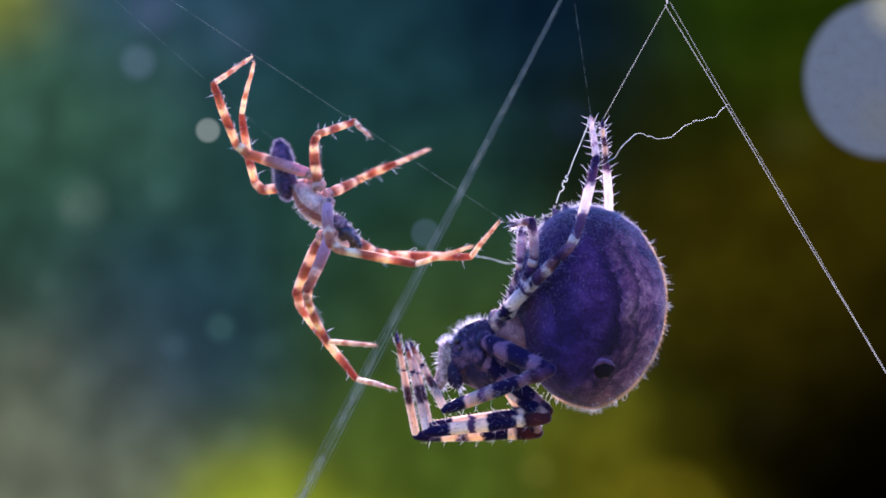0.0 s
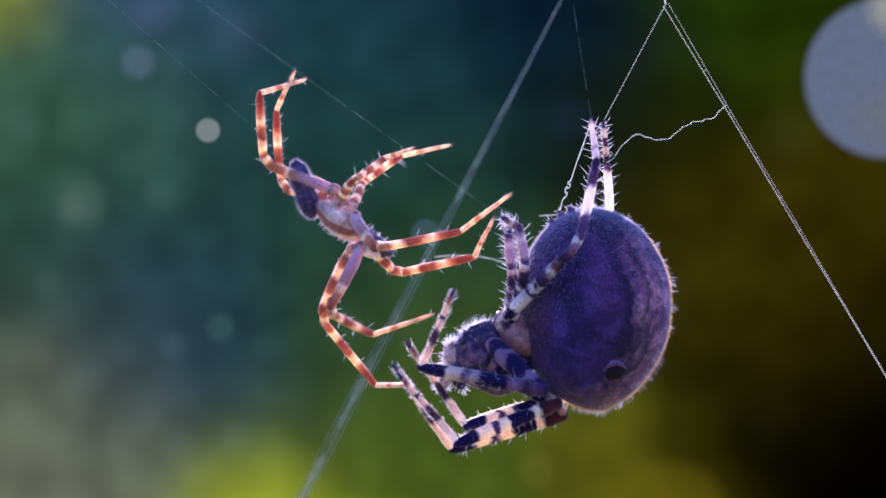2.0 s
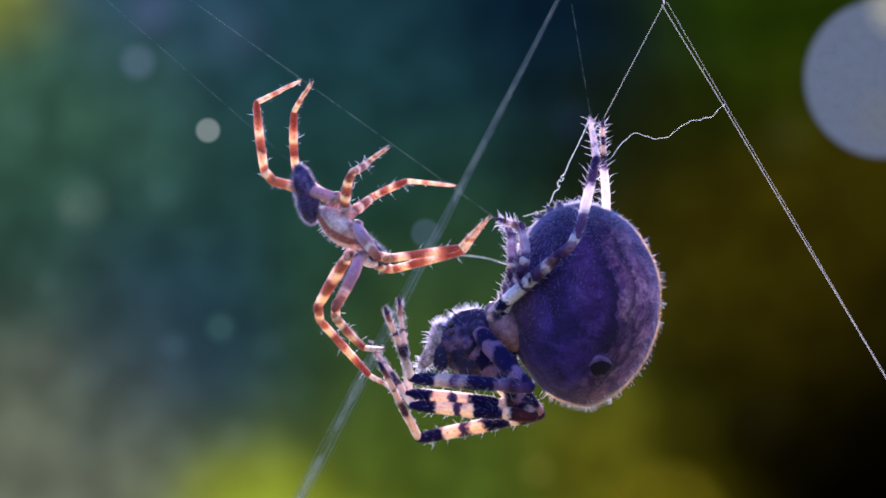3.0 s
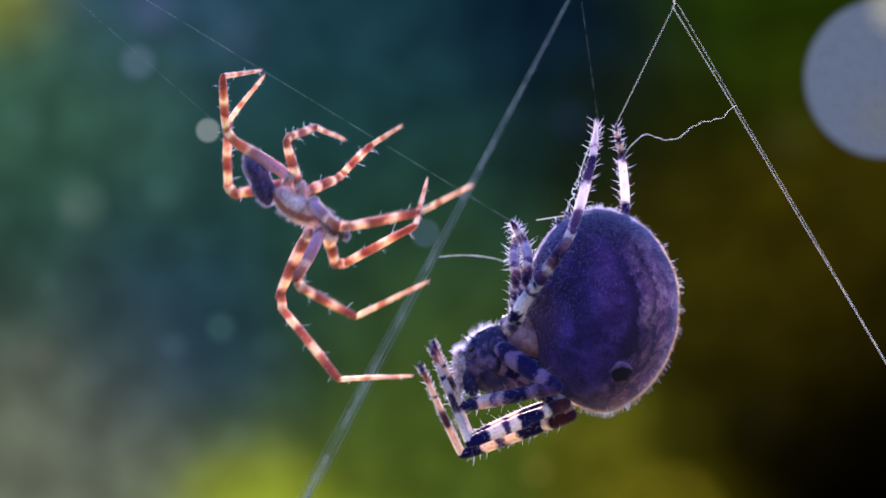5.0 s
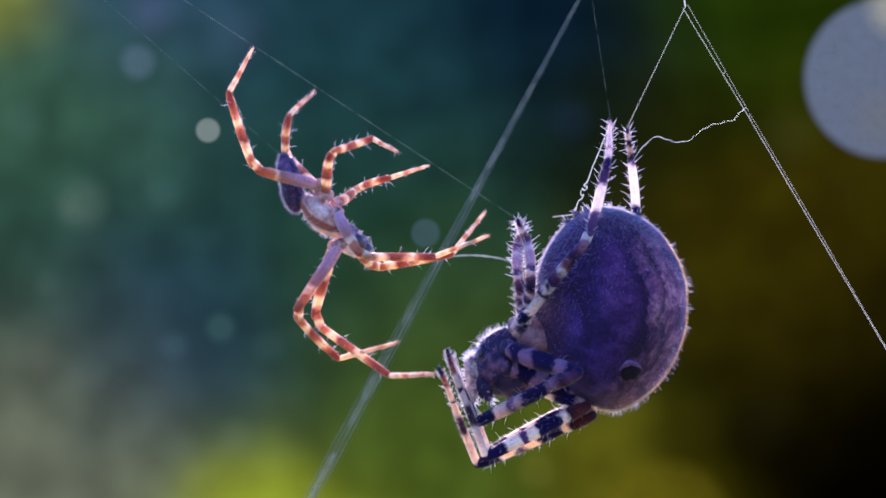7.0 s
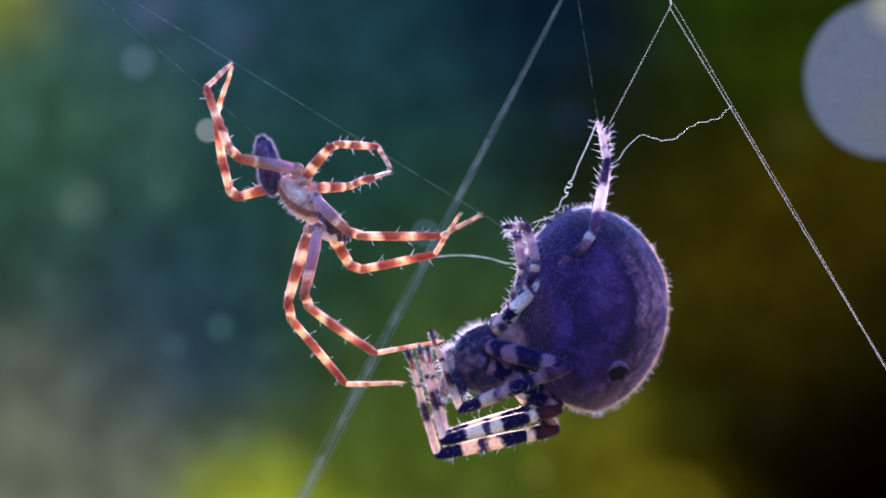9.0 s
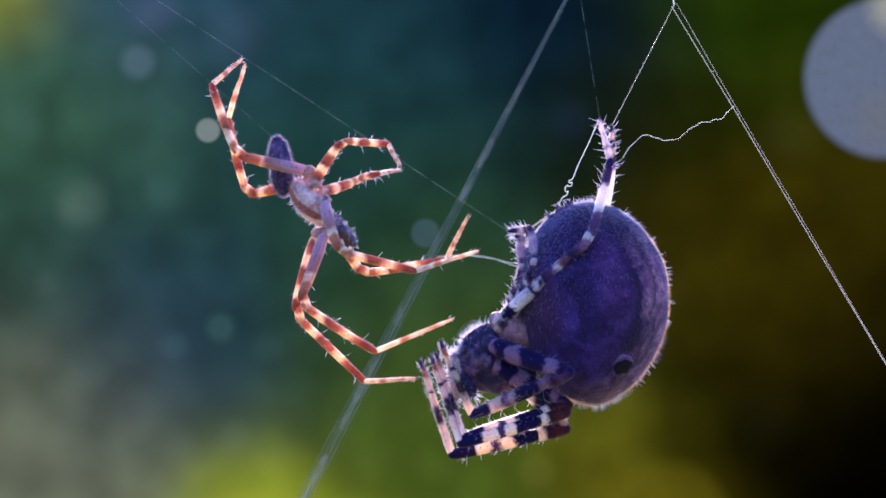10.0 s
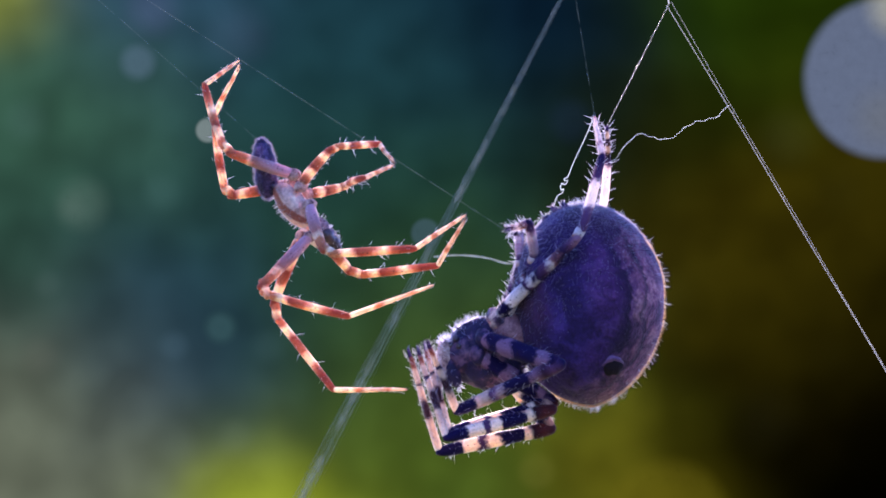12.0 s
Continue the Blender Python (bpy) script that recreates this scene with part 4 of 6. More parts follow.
part("head_fringe", hair_mesh("head_fringe", hairs_on(v, f, 220, rnd, lambda c, n: (fore_rest.to_3x3() @ n).y > -0.3 and (fore_rest.to_3x3() @ n).z > -0.1), MAT["white_hair"], (6, 17), 0.24, rnd, curl=1.0), fore, kind="stuff")
for u_, v_, d_, r_ in ((810, 622, -34, 7), (818, 610, -40, 6), (806, 640, -36, 5), (824, 622, -50, 5)):
    v, f = blob((r_, r_, r_), 10, 12)
    part("eye", mesh_from("eye", moved(v, fore_pose(u_, v_, d_)), f, MAT["gloss"]), fore, "black bead eye")
for u_, v_, d_ in ((812, 664, -30), (812, 664, 8)):
    v, f = blob((16, 15, 34), 14, 18, 0.05, 2)
    v = moved(v, fore_pose(u_, v_, d_, -28))
    jaw = part("jaw", mesh_from("jaw", v, f, MAT["f_carapace"]), fore, "stout dark jaw")
    part("jaw_fringe", hair_mesh("jaw_fringe", hairs_on(v, f, 80, rnd), MAT["white_hair"], (9, 21), 0.32, rnd, curl=0.4), fore, kind="stuff")
for u_, v_, d_, lean_ in ((795, 652, -34, 8), (792, 650, 20, 4)):
    v, f = lathe([(-40, 9), (-28, 12), (-8, 11), (12, 12), (28, 10), (36, 5)], 12, 0.05, u_, 6)
    v = moved(v, fore_pose(u_, v_, d_, lean_))
    palp = part("palp", mesh_from("palp", v, f, MAT["f_palp"]), fore, "grey-brown bristly palp")
    part("palp_fringe", hair_mesh("palp_fringe", hairs_on(v, f, 110, rnd), MAT["white_hair"], (8, 18), 0.4, rnd), fore, kind="stuff")

FEMALE_LEGS = {}
for key_, hip, deeps, lengths, thick in (
    ("second_near", (868, 606, -58), (-125, -95, -70), (175, 219, 150), (16, 12, 6.5)),
    ("first_near", (860, 636, -55), (-20, -30, -20), (160, 212, 201), (15, 11.5, 6.2)),
    ("first_far", (860, 640, 45), (-60, -60, -45), (175, 212, 197), (15, 11.5, 6.2)),
    ("second_far", (872, 620, 55), (40, -10, -10), (185, 222, 197), (15.5, 12, 6.5)),
    ("rear_near", (885, 568, -45), (-125, -70, -25), (228, 154, 87), (11, 8.2, 5.6)),
    ("rear_far", (895, 572, 50), (150, 115, 60), (282, 113, 84), (11, 7.4, 5.0)),
    ("third_near", (898, 575, -40), (-90, -80, -70), (125, 77, 44), (10, 8.5, 6.5)),
    ("third_far", (895, 570, 40), (20, 10, 10), (125, 71, 46), (10, 8.5, 6.5)),
):
    coxa(fore, fore_back @ at(*hip), 15, MAT["f_coxa" if key_[:4] in ("rear", "thir") else "f_carapace"], "blotched leg joint")
    FEMALE_LEGS[key_] = Leg(female, "f", fore_back @ at(*hip), deeps, lengths, thick, len(FEMALE_LEGS) * 23 + 211, "f_pale_femur" if key_[:4] in ("rear", "thir") else "f_far_femur" if key_[-3:] == "far" else "f_femur", "_far_rear" if key_ == "rear_far" else {"rear": "_rear", "thir": "_third"}.get(key_[:4], ""), key_[:4] not in ("rear", "thir"), key_ == "second_near")


# ---- silk ----
def tube(points, radius, sides=6, seed=0, uneven=0.15):
    """A strand along points given in cells (x right, y deep, z up)."""
    rs = random.Random(seed)
    verts, faces = [], []
    pts = [Vector(p) for p in points]
    for i, p in enumerate(pts):
        d = (pts[min(i + 1, len(pts) - 1)] - pts[max(i - 1, 0)]).normalized()
        s = d.cross(Vector((0, 1, 0)))
        s = s.normalized() if s.length > 1e-6 else Vector((1, 0, 0))
        o = d.cross(s)
        r = radius * (1 + uneven * rs.uniform(-1, 1))
        for k in range(sides):
            a = 2 * math.pi * k / sides
            verts.append((p + (s * math.cos(a) + o * math.sin(a)) * r) * U)
    for i in range(len(pts) - 1):
        for k in range(sides):
            n = (k + 1) % sides
            faces.append((i * sides + k, i * sides + n, (i + 1) * sides + n, (i + 1) * sides + k))
    return verts, faces


def blur_skein(path, count, near_spread, far_spread, radius, material, label, seed=0):
    """A thread along path(f), f from 0 to 1, its focus blur built as many filaments; these fan out from near_spread to
    far_spread.
    """
    rs = random.Random(seed)
    thing = tagged(new("silk_thread"), label, "thread", "threads of the web")
    verts, faces = [], []
    for _ in range(count):
        a, b, c = rs.gauss(0, 1), rs.gauss(0, 1), rs.uniform(0, 6.3)
        pts = []
        for i in range(41):
            f = i / 40
            w = near_spread + (far_spread - near_spread) * f
            p = Vector(path(f))
            pts.append(p + Vector((0, w * b, w * (a + 0.12 * math.sin(9 * f + c)))))
        v, q = tube(pts, radius, 5, rs.randrange(999), 0.3)
        o = len(verts)
        verts += v
        faces += [tuple(k + o for k in face) for face in q]
    part("fibre", mesh_from("fibre", verts, faces, material), thing, kind="stuff")
    for _ in range(26):
        f = rs.random()
        w = near_spread + (far_spread - near_spread) * f
        r = rs.uniform(0.8, 1.5) * w
        v, q = blob((r * rs.uniform(2.0, 5.0), r, r), 8, 10, 0.2, 3, seed=_)
        part("droplet", mesh_from("droplet", moved(v, Matrix.Translation(Vector(path(f)) * U)), q, MAT["fine_silk"]), thing)
    return thing


def strand(length, radius, material, label, seed=0, twin=False, knots=0):
    """A straight thread along its own x axis, from its origin."""
    n = max(8, int(length / 12))
    thing = tagged(new("silk_thread"), label, "thread", "threads of the web")
    for side in ((-1, 1) if twin else (0,)):
        pts = []
        for i in range(n + 1):
            f = i / n
            pts.append((f * length, 0.5 * side, side * (1.2 + 3.4 * (1 - f) ** 2 + 0.4 * math.cos(f * 11))))
        v, f = tube(pts, radius * (0.6 if side > 0 else 1.0), 6, seed + side, 0.08)
        part("strand", mesh_from("strand", v, f, material), thing)
    rs = random.Random(seed)
    for _ in range(knots):
        v, f = blob((radius * 2.2, radius * 1.5, radius * 1.6), 8, 10, 0.3, 4, seed=seed)
        part("droplet", mesh_from("droplet", moved(v, Matrix.Translation(Vector((rs.uniform(0.05, 0.98) * length, 0, 0)) * U)), f, material), thing)
    return thing


def wavy(points, radius, material, label, seed=0):
    """A slack thread through the given bends, smoothed; its origin is its first point."""
    pts = []
    p = [Vector((q[0] - points[0][0], 0, points[0][1] - q[1])) for q in points]
    p = [p[0], *p, p[-1]]
    for i in range(1, len(p) - 2):
        for j in range(8):
            f = j / 8
            pts.append(0.5 * (2 * p[i] + (p[i + 1] - p[i - 1]) * f + (2 * p[i - 1] - 5 * p[i] + 4 * p[i + 1] - p[i + 2]) * f * f + (3 * p[i] - p[i - 1] - 3 * p[i + 1] + p[i + 2]) * f ** 3))
    pts.append(p[-1])
    v, f = tube(pts, radius, 6, seed, 0.12)
    thing = tagged(new("silk_thread"), label, "thread", "threads of the web")
    part("strand", mesh_from("strand", v, f, material), thing)
    return thing


def along(a, b):
    """Pose at a with the x axis towards b."""
    d = (b - a).normalized()
    q = d.to_track_quat("X", "Z")
    return Matrix.Translation(a) @ q.to_matrix().to_4x4()


right_line = strand(780, 0.45, MAT["silk"], "thin glinting twin silk thread", 1, True, 5)
right_line_upper = strand(60, 1.2, MAT["silk"], "short silk thread above the fork", 2)
fork_line = strand(246, 0.4, MAT["silk"], "taut silk thread to the hind foot", 3)
faint_line = strand(230, 1.0, MAT["faint_silk"], "faint silk thread to the hind foot", 4)
back_line = blur_skein(lambda f: (1200 * f, 0, 0), 44, 1.8, 9.5, 0.066, MAT["hazy_silk"], "long pale out-of-focus silk thread behind the spiders", 5)
mating_line = strand(920, 1.1, MAT["fine_silk"], "fine silk thread between both spiders", 6)
drag_line = strand(460, 0.9, MAT["faint_silk"], "faint dragline from the male spider", 7)
slack_line = wavy(((-13, 8), (0, 0), (9, -14), (16, -23), (27, -33), (36, -41), (46, -43), (58, -38), (66, -37), (74, -33), (86, -34), (100, -36), (108, -43), (115, -48), (122, -55), (134, -60), (141, -65), (156, -66), (164, -70), (178, -72), (188, -84), (200, -94)), 0.27, MAT["bright_silk"], "slack kinked silk thread", 8)
spun_line = wavy(((0, 0), (44, 1), (88, 0), (116, 1), (122, -3), (126, -1), (123, 3), (128, 4), (133, 0), (131, -3), (138, -4), (143, 0), (140, 3), (148, 3), (156, -2), (176, 0)), 0.42, MAT["bright_silk"], "curled silk thread drawn from the spinnerets", 9)
link_line = strand(62, 1.1, MAT["silk"], "short silk thread held by a small foot", 10)
loop_line = wavy(((-8, -10), (30, -13), (62, -12), (96, -7), (128, 2), (150, 0)), 2.4, MAT["loop_silk"], "soft slack silk thread behind the spiders", 11)


# ---- what moves ----
def male_rows():
    MALE_ROWS.append((0.0, (503, 302), (605, 415)))
    MALE_ROWS.append((0.2, (483, 314), (585, 420)))
    MALE_ROWS.append((0.5, (517, 308), (625, 420)))
    MALE_ROWS.append((0.7, (520, 316), (622, 428)))
    MALE_ROWS.append((1.0, (512, 345), (645, 445)))
    MALE_ROWS.append((1.2, (534, 341), (633, 447)))
    MALE_ROWS.append((1.5, (545, 330), (680, 430)))
    MALE_ROWS.append((1.7, (542, 349), (667, 446)))
    MALE_ROWS.append((2.0, (538, 335), (660, 435)))
    MALE_ROWS.append((2.2, (533, 354), (645, 463)))
    MALE_ROWS.append((2.5, (530, 358), (650, 465)))
    MALE_ROWS.append((2.7, (553, 345), (670, 460)))
    MALE_ROWS.append((4.3, (390, 335), (500, 430)))
    MALE_ROWS.append((4.4, (404, 341), (481, 425)))
    MALE_ROWS.append((4.5, (375, 345), (500, 420)))
    MALE_ROWS.append((4.6, (367, 312), (475, 400)))
    MALE_ROWS.append((4.7, (452, 294), (600, 353)))
    MALE_ROWS.append((4.8, (463, 307), (613, 348)))
    MALE_ROWS.append((5.0, (455, 310), (590, 410)))
    MALE_ROWS.append((5.2, (455, 340), (580, 435)))
    MALE_ROWS.append((5.3, (504, 330), (640, 405)))
    MALE_ROWS.append((5.5, (510, 335), (610, 440)))
    MALE_ROWS.append((5.7, (562, 345), (660, 448)))
    MALE_ROWS.append((5.8, (563, 365), (655, 470)))
    MALE_ROWS.append((6.0, (565, 385), (655, 505)))
    MALE_ROWS.append((6.2, (562, 388), (633, 483)))
    MALE_ROWS.append((6.5, (527, 360), (645, 460)))
    MALE_ROWS.append((6.6, (502, 371), (592, 443)))
    MALE_ROWS.append((6.8, (508, 330), (633, 435)))
    MALE_ROWS.append((7.0, (515, 325), (625, 430)))
    MALE_ROWS.append((7.2, (500, 305), (610, 410)))
    MALE_ROWS.append((8.8, (487, 275), (590, 395)))
    MALE_ROWS.append((9.0, (473, 293), (585, 405)))
    MALE_ROWS.append((9.1, (484, 295), (596, 407)))
    MALE_ROWS.append((9.4, (485, 303), (593, 418)))
    MALE_ROWS.append((9.5, (478, 305), (585, 420)))
    MALE_ROWS.append((9.7, (497, 296), (600, 411)))
    MALE_ROWS.append((10.0, (497, 295), (597, 412)))
    MALE_ROWS.append((10.2, (483, 292), (585, 409)))
    MALE_ROWS.append((10.5, (493, 292), (597, 408)))
    MALE_ROWS.append((10.7, (483, 292), (586, 409)))
    MALE_ROWS.append((11.0, (495, 292), (597, 410)))
    MALE_ROWS.append((11.2, (485, 293), (588, 411)))
    MALE_ROWS.append((11.5, (490, 295), (595, 412)))
    MALE_ROWS.append((12.0, (468, 298), (572, 420)))


def female_rows():
    FEMALE_ROWS.append((0.0, (1043, 544), -14, (790, 625)))
    FEMALE_ROWS.append((0.5, (1042, 545), -14, (785, 625)))
    FEMALE_ROWS.append((1.0, (1030, 535), -12, (785, 640)))
    FEMALE_ROWS.append((1.2, (1047, 535), -12, (795, 635)))
    FEMALE_ROWS.append((1.5, (1052, 542), -12, (805, 645)))
    FEMALE_ROWS.append((2.0, (1052, 548), -8, (800, 625)))
    FEMALE_ROWS.append((2.5, (1035, 543), -14, (768, 600)))
    FEMALE_ROWS.append((2.7, (1035, 541), -12, (773, 590)))
    FEMALE_ROWS.append((4.3, (1008, 535), -10, (758, 620)))
    FEMALE_ROWS.append((4.4, (1060, 530), -8, (818, 622)))
    FEMALE_ROWS.append((4.5, (1018, 533), -10, (768, 615)))
    FEMALE_ROWS.append((4.6, (1024, 543), -10, (773, 630)))
    FEMALE_ROWS.append((4.7, (1072, 548), -9, (822, 636)))
    FEMALE_ROWS.append((4.8, (1060, 545), -9, (806, 628)))
    FEMALE_ROWS.append((5.0, (1065, 550), -9, (815, 640)))
    FEMALE_ROWS.append((5.2, (1030, 560), -8, (774, 632)))
    FEMALE_ROWS.append((5.5, (1048, 557), -5, (795, 620)))
    FEMALE_ROWS.append((5.8, (1052, 545), -4, (793, 624)))
    FEMALE_ROWS.append((6.0, (1000, 525), -3, (742, 595)))
    FEMALE_ROWS.append((6.2, (1005, 515), 0, (751, 624)))
    FEMALE_ROWS.append((6.5, (1045, 528), 2, (800, 625)))
    FEMALE_ROWS.append((6.6, (1030, 530), 3, (782, 612)))
    FEMALE_ROWS.append((6.8, (1060, 545), -4, (815, 640)))
    FEMALE_ROWS.append((7.0, (1080, 548), -9, (838, 650)))
    FEMALE_ROWS.append((7.2, (1069, 549), -9, (826, 650)))
    FEMALE_ROWS.append((8.8, (1067, 553), 0, (819, 635)))
    FEMALE_ROWS.append((9.0, (1046, 549), -1, (803, 635)))
    FEMALE_ROWS.append((9.2, (1036, 542), 2, (796, 636)))
    FEMALE_ROWS.append((9.4, (1021, 531), 8, (790, 639)))
    FEMALE_ROWS.append((9.5, (1003, 520), 10, (773, 630)))
    FEMALE_ROWS.append((9.6, (1004, 521), 10, (774, 631)))
    FEMALE_ROWS.append((9.7, (1034, 534), 7, (803, 640)))
    FEMALE_ROWS.append((10.0, (1048, 538), 3, (815, 640)))
    FEMALE_ROWS.append((10.2, (1037, 539), 2, (801, 636)))
    FEMALE_ROWS.append((10.5, (1050, 542), 0, (808, 630)))
    FEMALE_ROWS.append((10.7, (1040, 542), -1, (798, 627)))
    FEMALE_ROWS.append((11.0, (1046, 545), -2, (805, 625)))
    FEMALE_ROWS.append((11.2, (1041, 546), -2, (800, 625)))
    FEMALE_ROWS.append((11.5, (1044, 546), -2, (803, 625)))
    FEMALE_ROWS.append((12.0, (1040, 540), -3, (795, 620)))


def male_rear_near_steps(leg):
    leg.step(0.0, (424, 268), (378, 148), (450, 98))
    leg.step(0.2, (399, 288), (370, 152), (443, 102))
    leg.step(0.5, (455, 268), (402, 145), (457, 100))
    leg.step(0.7, (452, 275), (417, 152), (478, 121))
    leg.step(1.0, (452, 275), (410, 150), (472, 112))
    leg.step(1.2, (465, 262), (428, 137), (485, 97))
    leg.step(1.5, (492, 232), (448, 122), (492, 85))
    leg.step(1.7, (492, 257), (452, 135), (492, 97))
    leg.step(2.0, (468, 290), (460, 165), (545, 140))
    leg.step(2.2, (456, 328), (446, 192), (531, 164))
    leg.step(2.5, (465, 320), (450, 190), (535, 155))
    leg.step(2.7, (485, 315), (468, 182), (545, 142))
    leg.step(4.3, (305, 318), (318, 180), (437, 155))
    leg.step(4.4, (307, 303), (340, 175), (466, 156))
    leg.step(4.5, (272, 313), (304, 182), (420, 160))
    leg.step(4.6, (254, 322), (301, 190), (432, 181))
    leg.step(4.7, (381, 224), (393, 122), (476, 118))
    leg.step(4.8, (406, 264), (387, 141), (472, 113))
    leg.step(5.0, (400, 240), (395, 135), (465, 125))
    leg.step(5.2, (395, 275), (377, 152), (446, 139))
    leg.step(5.3, (421, 294), (405, 177), (476, 134))
    leg.step(5.5, (440, 300), (415, 170), (478, 118))
    leg.step(5.7, (522, 253), (490, 126), (506, 76))
    leg.step(5.8, (527, 294), (504, 177), (508, 94))
    leg.step(6.0, (535, 320), (515, 190), (527, 138))
    leg.step(6.2, (480, 306), (461, 193), (523, 184))
    leg.step(6.5, (470, 340), (462, 210), (540, 187))
    leg.step(6.6, (461, 245), (483, 141), (573, 85))
    leg.step(6.8, (433, 294), (391, 177), (414, 89))
    leg.step(7.0, (450, 300), (402, 155), (450, 82))
    leg.step(7.2, (425, 280), (392, 150), (427, 85))
    leg.step(8.8, (445, 240), (405, 130), (433, 97))
    leg.step(9.0, (412, 278), (365, 155), (412, 110))
    leg.step(9.5, (405, 288), (360, 160), (417, 110))
    leg.step(10.0, (420, 275), (375, 150), (432, 102))
    leg.step(10.5, (420, 268), (372, 148), (430, 101))
    leg.step(11.0, (418, 272), (375, 148), (432, 102))
    leg.step(11.5, (415, 275), (370, 155), (430, 105))
    leg.step(12.0, (398, 268), (362, 150), (425, 106))


def male_rear_far_steps(leg):
    leg.step(0.0, (455, 338), (428, 202), (450, 105))
    leg.step(0.2, (446, 342), (430, 209), (449, 114))
    leg.step(0.5, (460, 335), (432, 195), (455, 103))
    leg.step(0.7, (465, 336), (439, 200), (455, 104))
    leg.step(1.0, (455, 335), (425, 185), (452, 100))
    leg.step(1.2, (527, 262), (560, 175), (640, 160))
    leg.step(1.5, (485, 350), (470, 210), (523, 120))
    leg.step(1.7, (487, 363), (474, 209), (524, 135))
    leg.step(2.0, (500, 335), (490, 195), (523, 122))
    leg.step(2.2, (496, 358), (483, 227), (511, 148))
    leg.step(2.5, (500, 350), (485, 205), (510, 142))
    leg.step(2.7, (528, 320), (522, 195), (557, 140))
    leg.step(4.3, (440, 320), (440, 225), (445, 162))
    leg.step(4.4, (438, 312), (457, 228), (466, 156))
    leg.step(4.5, (428, 320), (432, 245), (425, 162))
    leg.step(4.6, (414, 303), (423, 247), (432, 183))
    leg.step(4.7, (421, 325), (410, 200), (476, 120))
    leg.step(4.8, (438, 300), (420, 190), (472, 115))
    leg.step(5.0, (405, 345), (405, 215), (470, 130))
    leg.step(5.2, (391, 371), (388, 227), (445, 148))
    leg.step(5.3, (475, 306), (457, 217), (468, 146))
    leg.step(5.5, (480, 350), (455, 215), (475, 120))
    leg.step(5.7, (527, 323), (505, 213), (507, 86))
    leg.step(5.8, (546, 353), (523, 235), (513, 106))
    leg.step(6.0, (535, 390), (520, 240), (525, 140))
    leg.step(6.2, (527, 353), (504, 247), (523, 186))
    leg.step(6.5, (495, 395), (502, 255), (540, 190))
    leg.step(6.6, (479, 273), (502, 226), (521, 192))
    leg.step(6.8, (504, 283), (499, 224), (527, 184))
    leg.step(7.0, (505, 275), (512, 205), (558, 160))
    leg.step(7.2, (497, 265), (530, 140), (582, 65))
    leg.step(8.8, (402, 340), (380, 205), (432, 105))
    leg.step(9.0, (410, 352), (382, 210), (412, 112))
    leg.step(9.5, (415, 352), (390, 210), (420, 115))
    leg.step(10.0, (437, 345), (405, 210), (435, 108))
    leg.step(10.5, (430, 345), (405, 205), (433, 103))
    leg.step(11.0, (432, 345), (402, 210), (435, 108))
    leg.step(11.5, (430, 345), (400, 210), (432, 110))
    leg.step(12.0, (400, 348), (380, 205), (425, 112))


def male_third_near_steps(leg):
    leg.step(0.0, (556, 240), (628, 215), (658, 246))
    leg.step(0.2, (540, 249), (614, 228), (641, 262))
    leg.step(0.5, (615, 250), (690, 262), (735, 307))
    leg.step(0.7, (623, 292), (693, 270), (790, 275))
    leg.step(1.0, (615, 268), (700, 290), (735, 320))
    leg.step(1.2, (610, 306), (633, 278), (680, 254))
    leg.step(1.5, (575, 290), (650, 255), (692, 285))
    leg.step(1.7, (610, 275), (671, 263), (721, 292))
    leg.step(2.0, (625, 320), (680, 280), (735, 262))
    leg.step(2.2, (614, 323), (685, 275), (759, 262))
    leg.step(2.5, (640, 320), (675, 290), (700, 280))
    leg.step(2.7, (640, 315), (665, 288), (695, 258))
    leg.step(4.3, (445, 270), (540, 270), (597, 290))
    leg.step(4.4, (438, 290), (525, 260), (618, 241))
    leg.step(4.5, (432, 255), (545, 262), (630, 280))
    leg.step(4.6, (414, 290), (479, 228), (545, 175))
    leg.step(4.7, (480, 250), (530, 215), (580, 235))
    leg.step(4.8, (491, 235), (538, 207), (585, 232))
    leg.step(5.0, (505, 245), (560, 225), (615, 250))
    leg.step(5.2, (500, 275), (540, 255), (579, 270))
    leg.step(5.3, (574, 330), (645, 264), (770, 231))
    leg.step(5.5, (630, 330), (715, 305), (798, 290))
    leg.step(5.7, (676, 314), (763, 290), (864, 275))
    leg.step(5.8, (680, 353), (763, 341), (845, 365))
    leg.step(6.0, (680, 365), (780, 372), (820, 390))
    leg.step(6.2, (633, 353), (727, 334), (821, 334))
    leg.step(6.5, (610, 300), (695, 290), (727, 315))
    leg.step(6.6, (583, 307), (639, 292), (705, 311))
    leg.step(6.8, (574, 294), (657, 266), (727, 294))
    leg.step(7.0, (585, 270), (660, 245), (708, 272))
    leg.step(7.2, (580, 260), (655, 235), (695, 265))
    leg.step(8.8, (615, 245), (692, 255), (710, 285))
    leg.step(9.0, (590, 255), (670, 260), (692, 300))
    leg.step(9.5, (590, 265), (670, 270), (692, 308))
    leg.step(10.0, (605, 250), (688, 255), (710, 298))
    leg.step(10.5, (605, 250), (690, 258), (710, 300))
    leg.step(11.0, (608, 245), (690, 252), (710, 298))
    leg.step(11.5, (600, 255), (690, 255), (707, 300))
    leg.step(12.0, (590, 260), (672, 255), (698, 290))


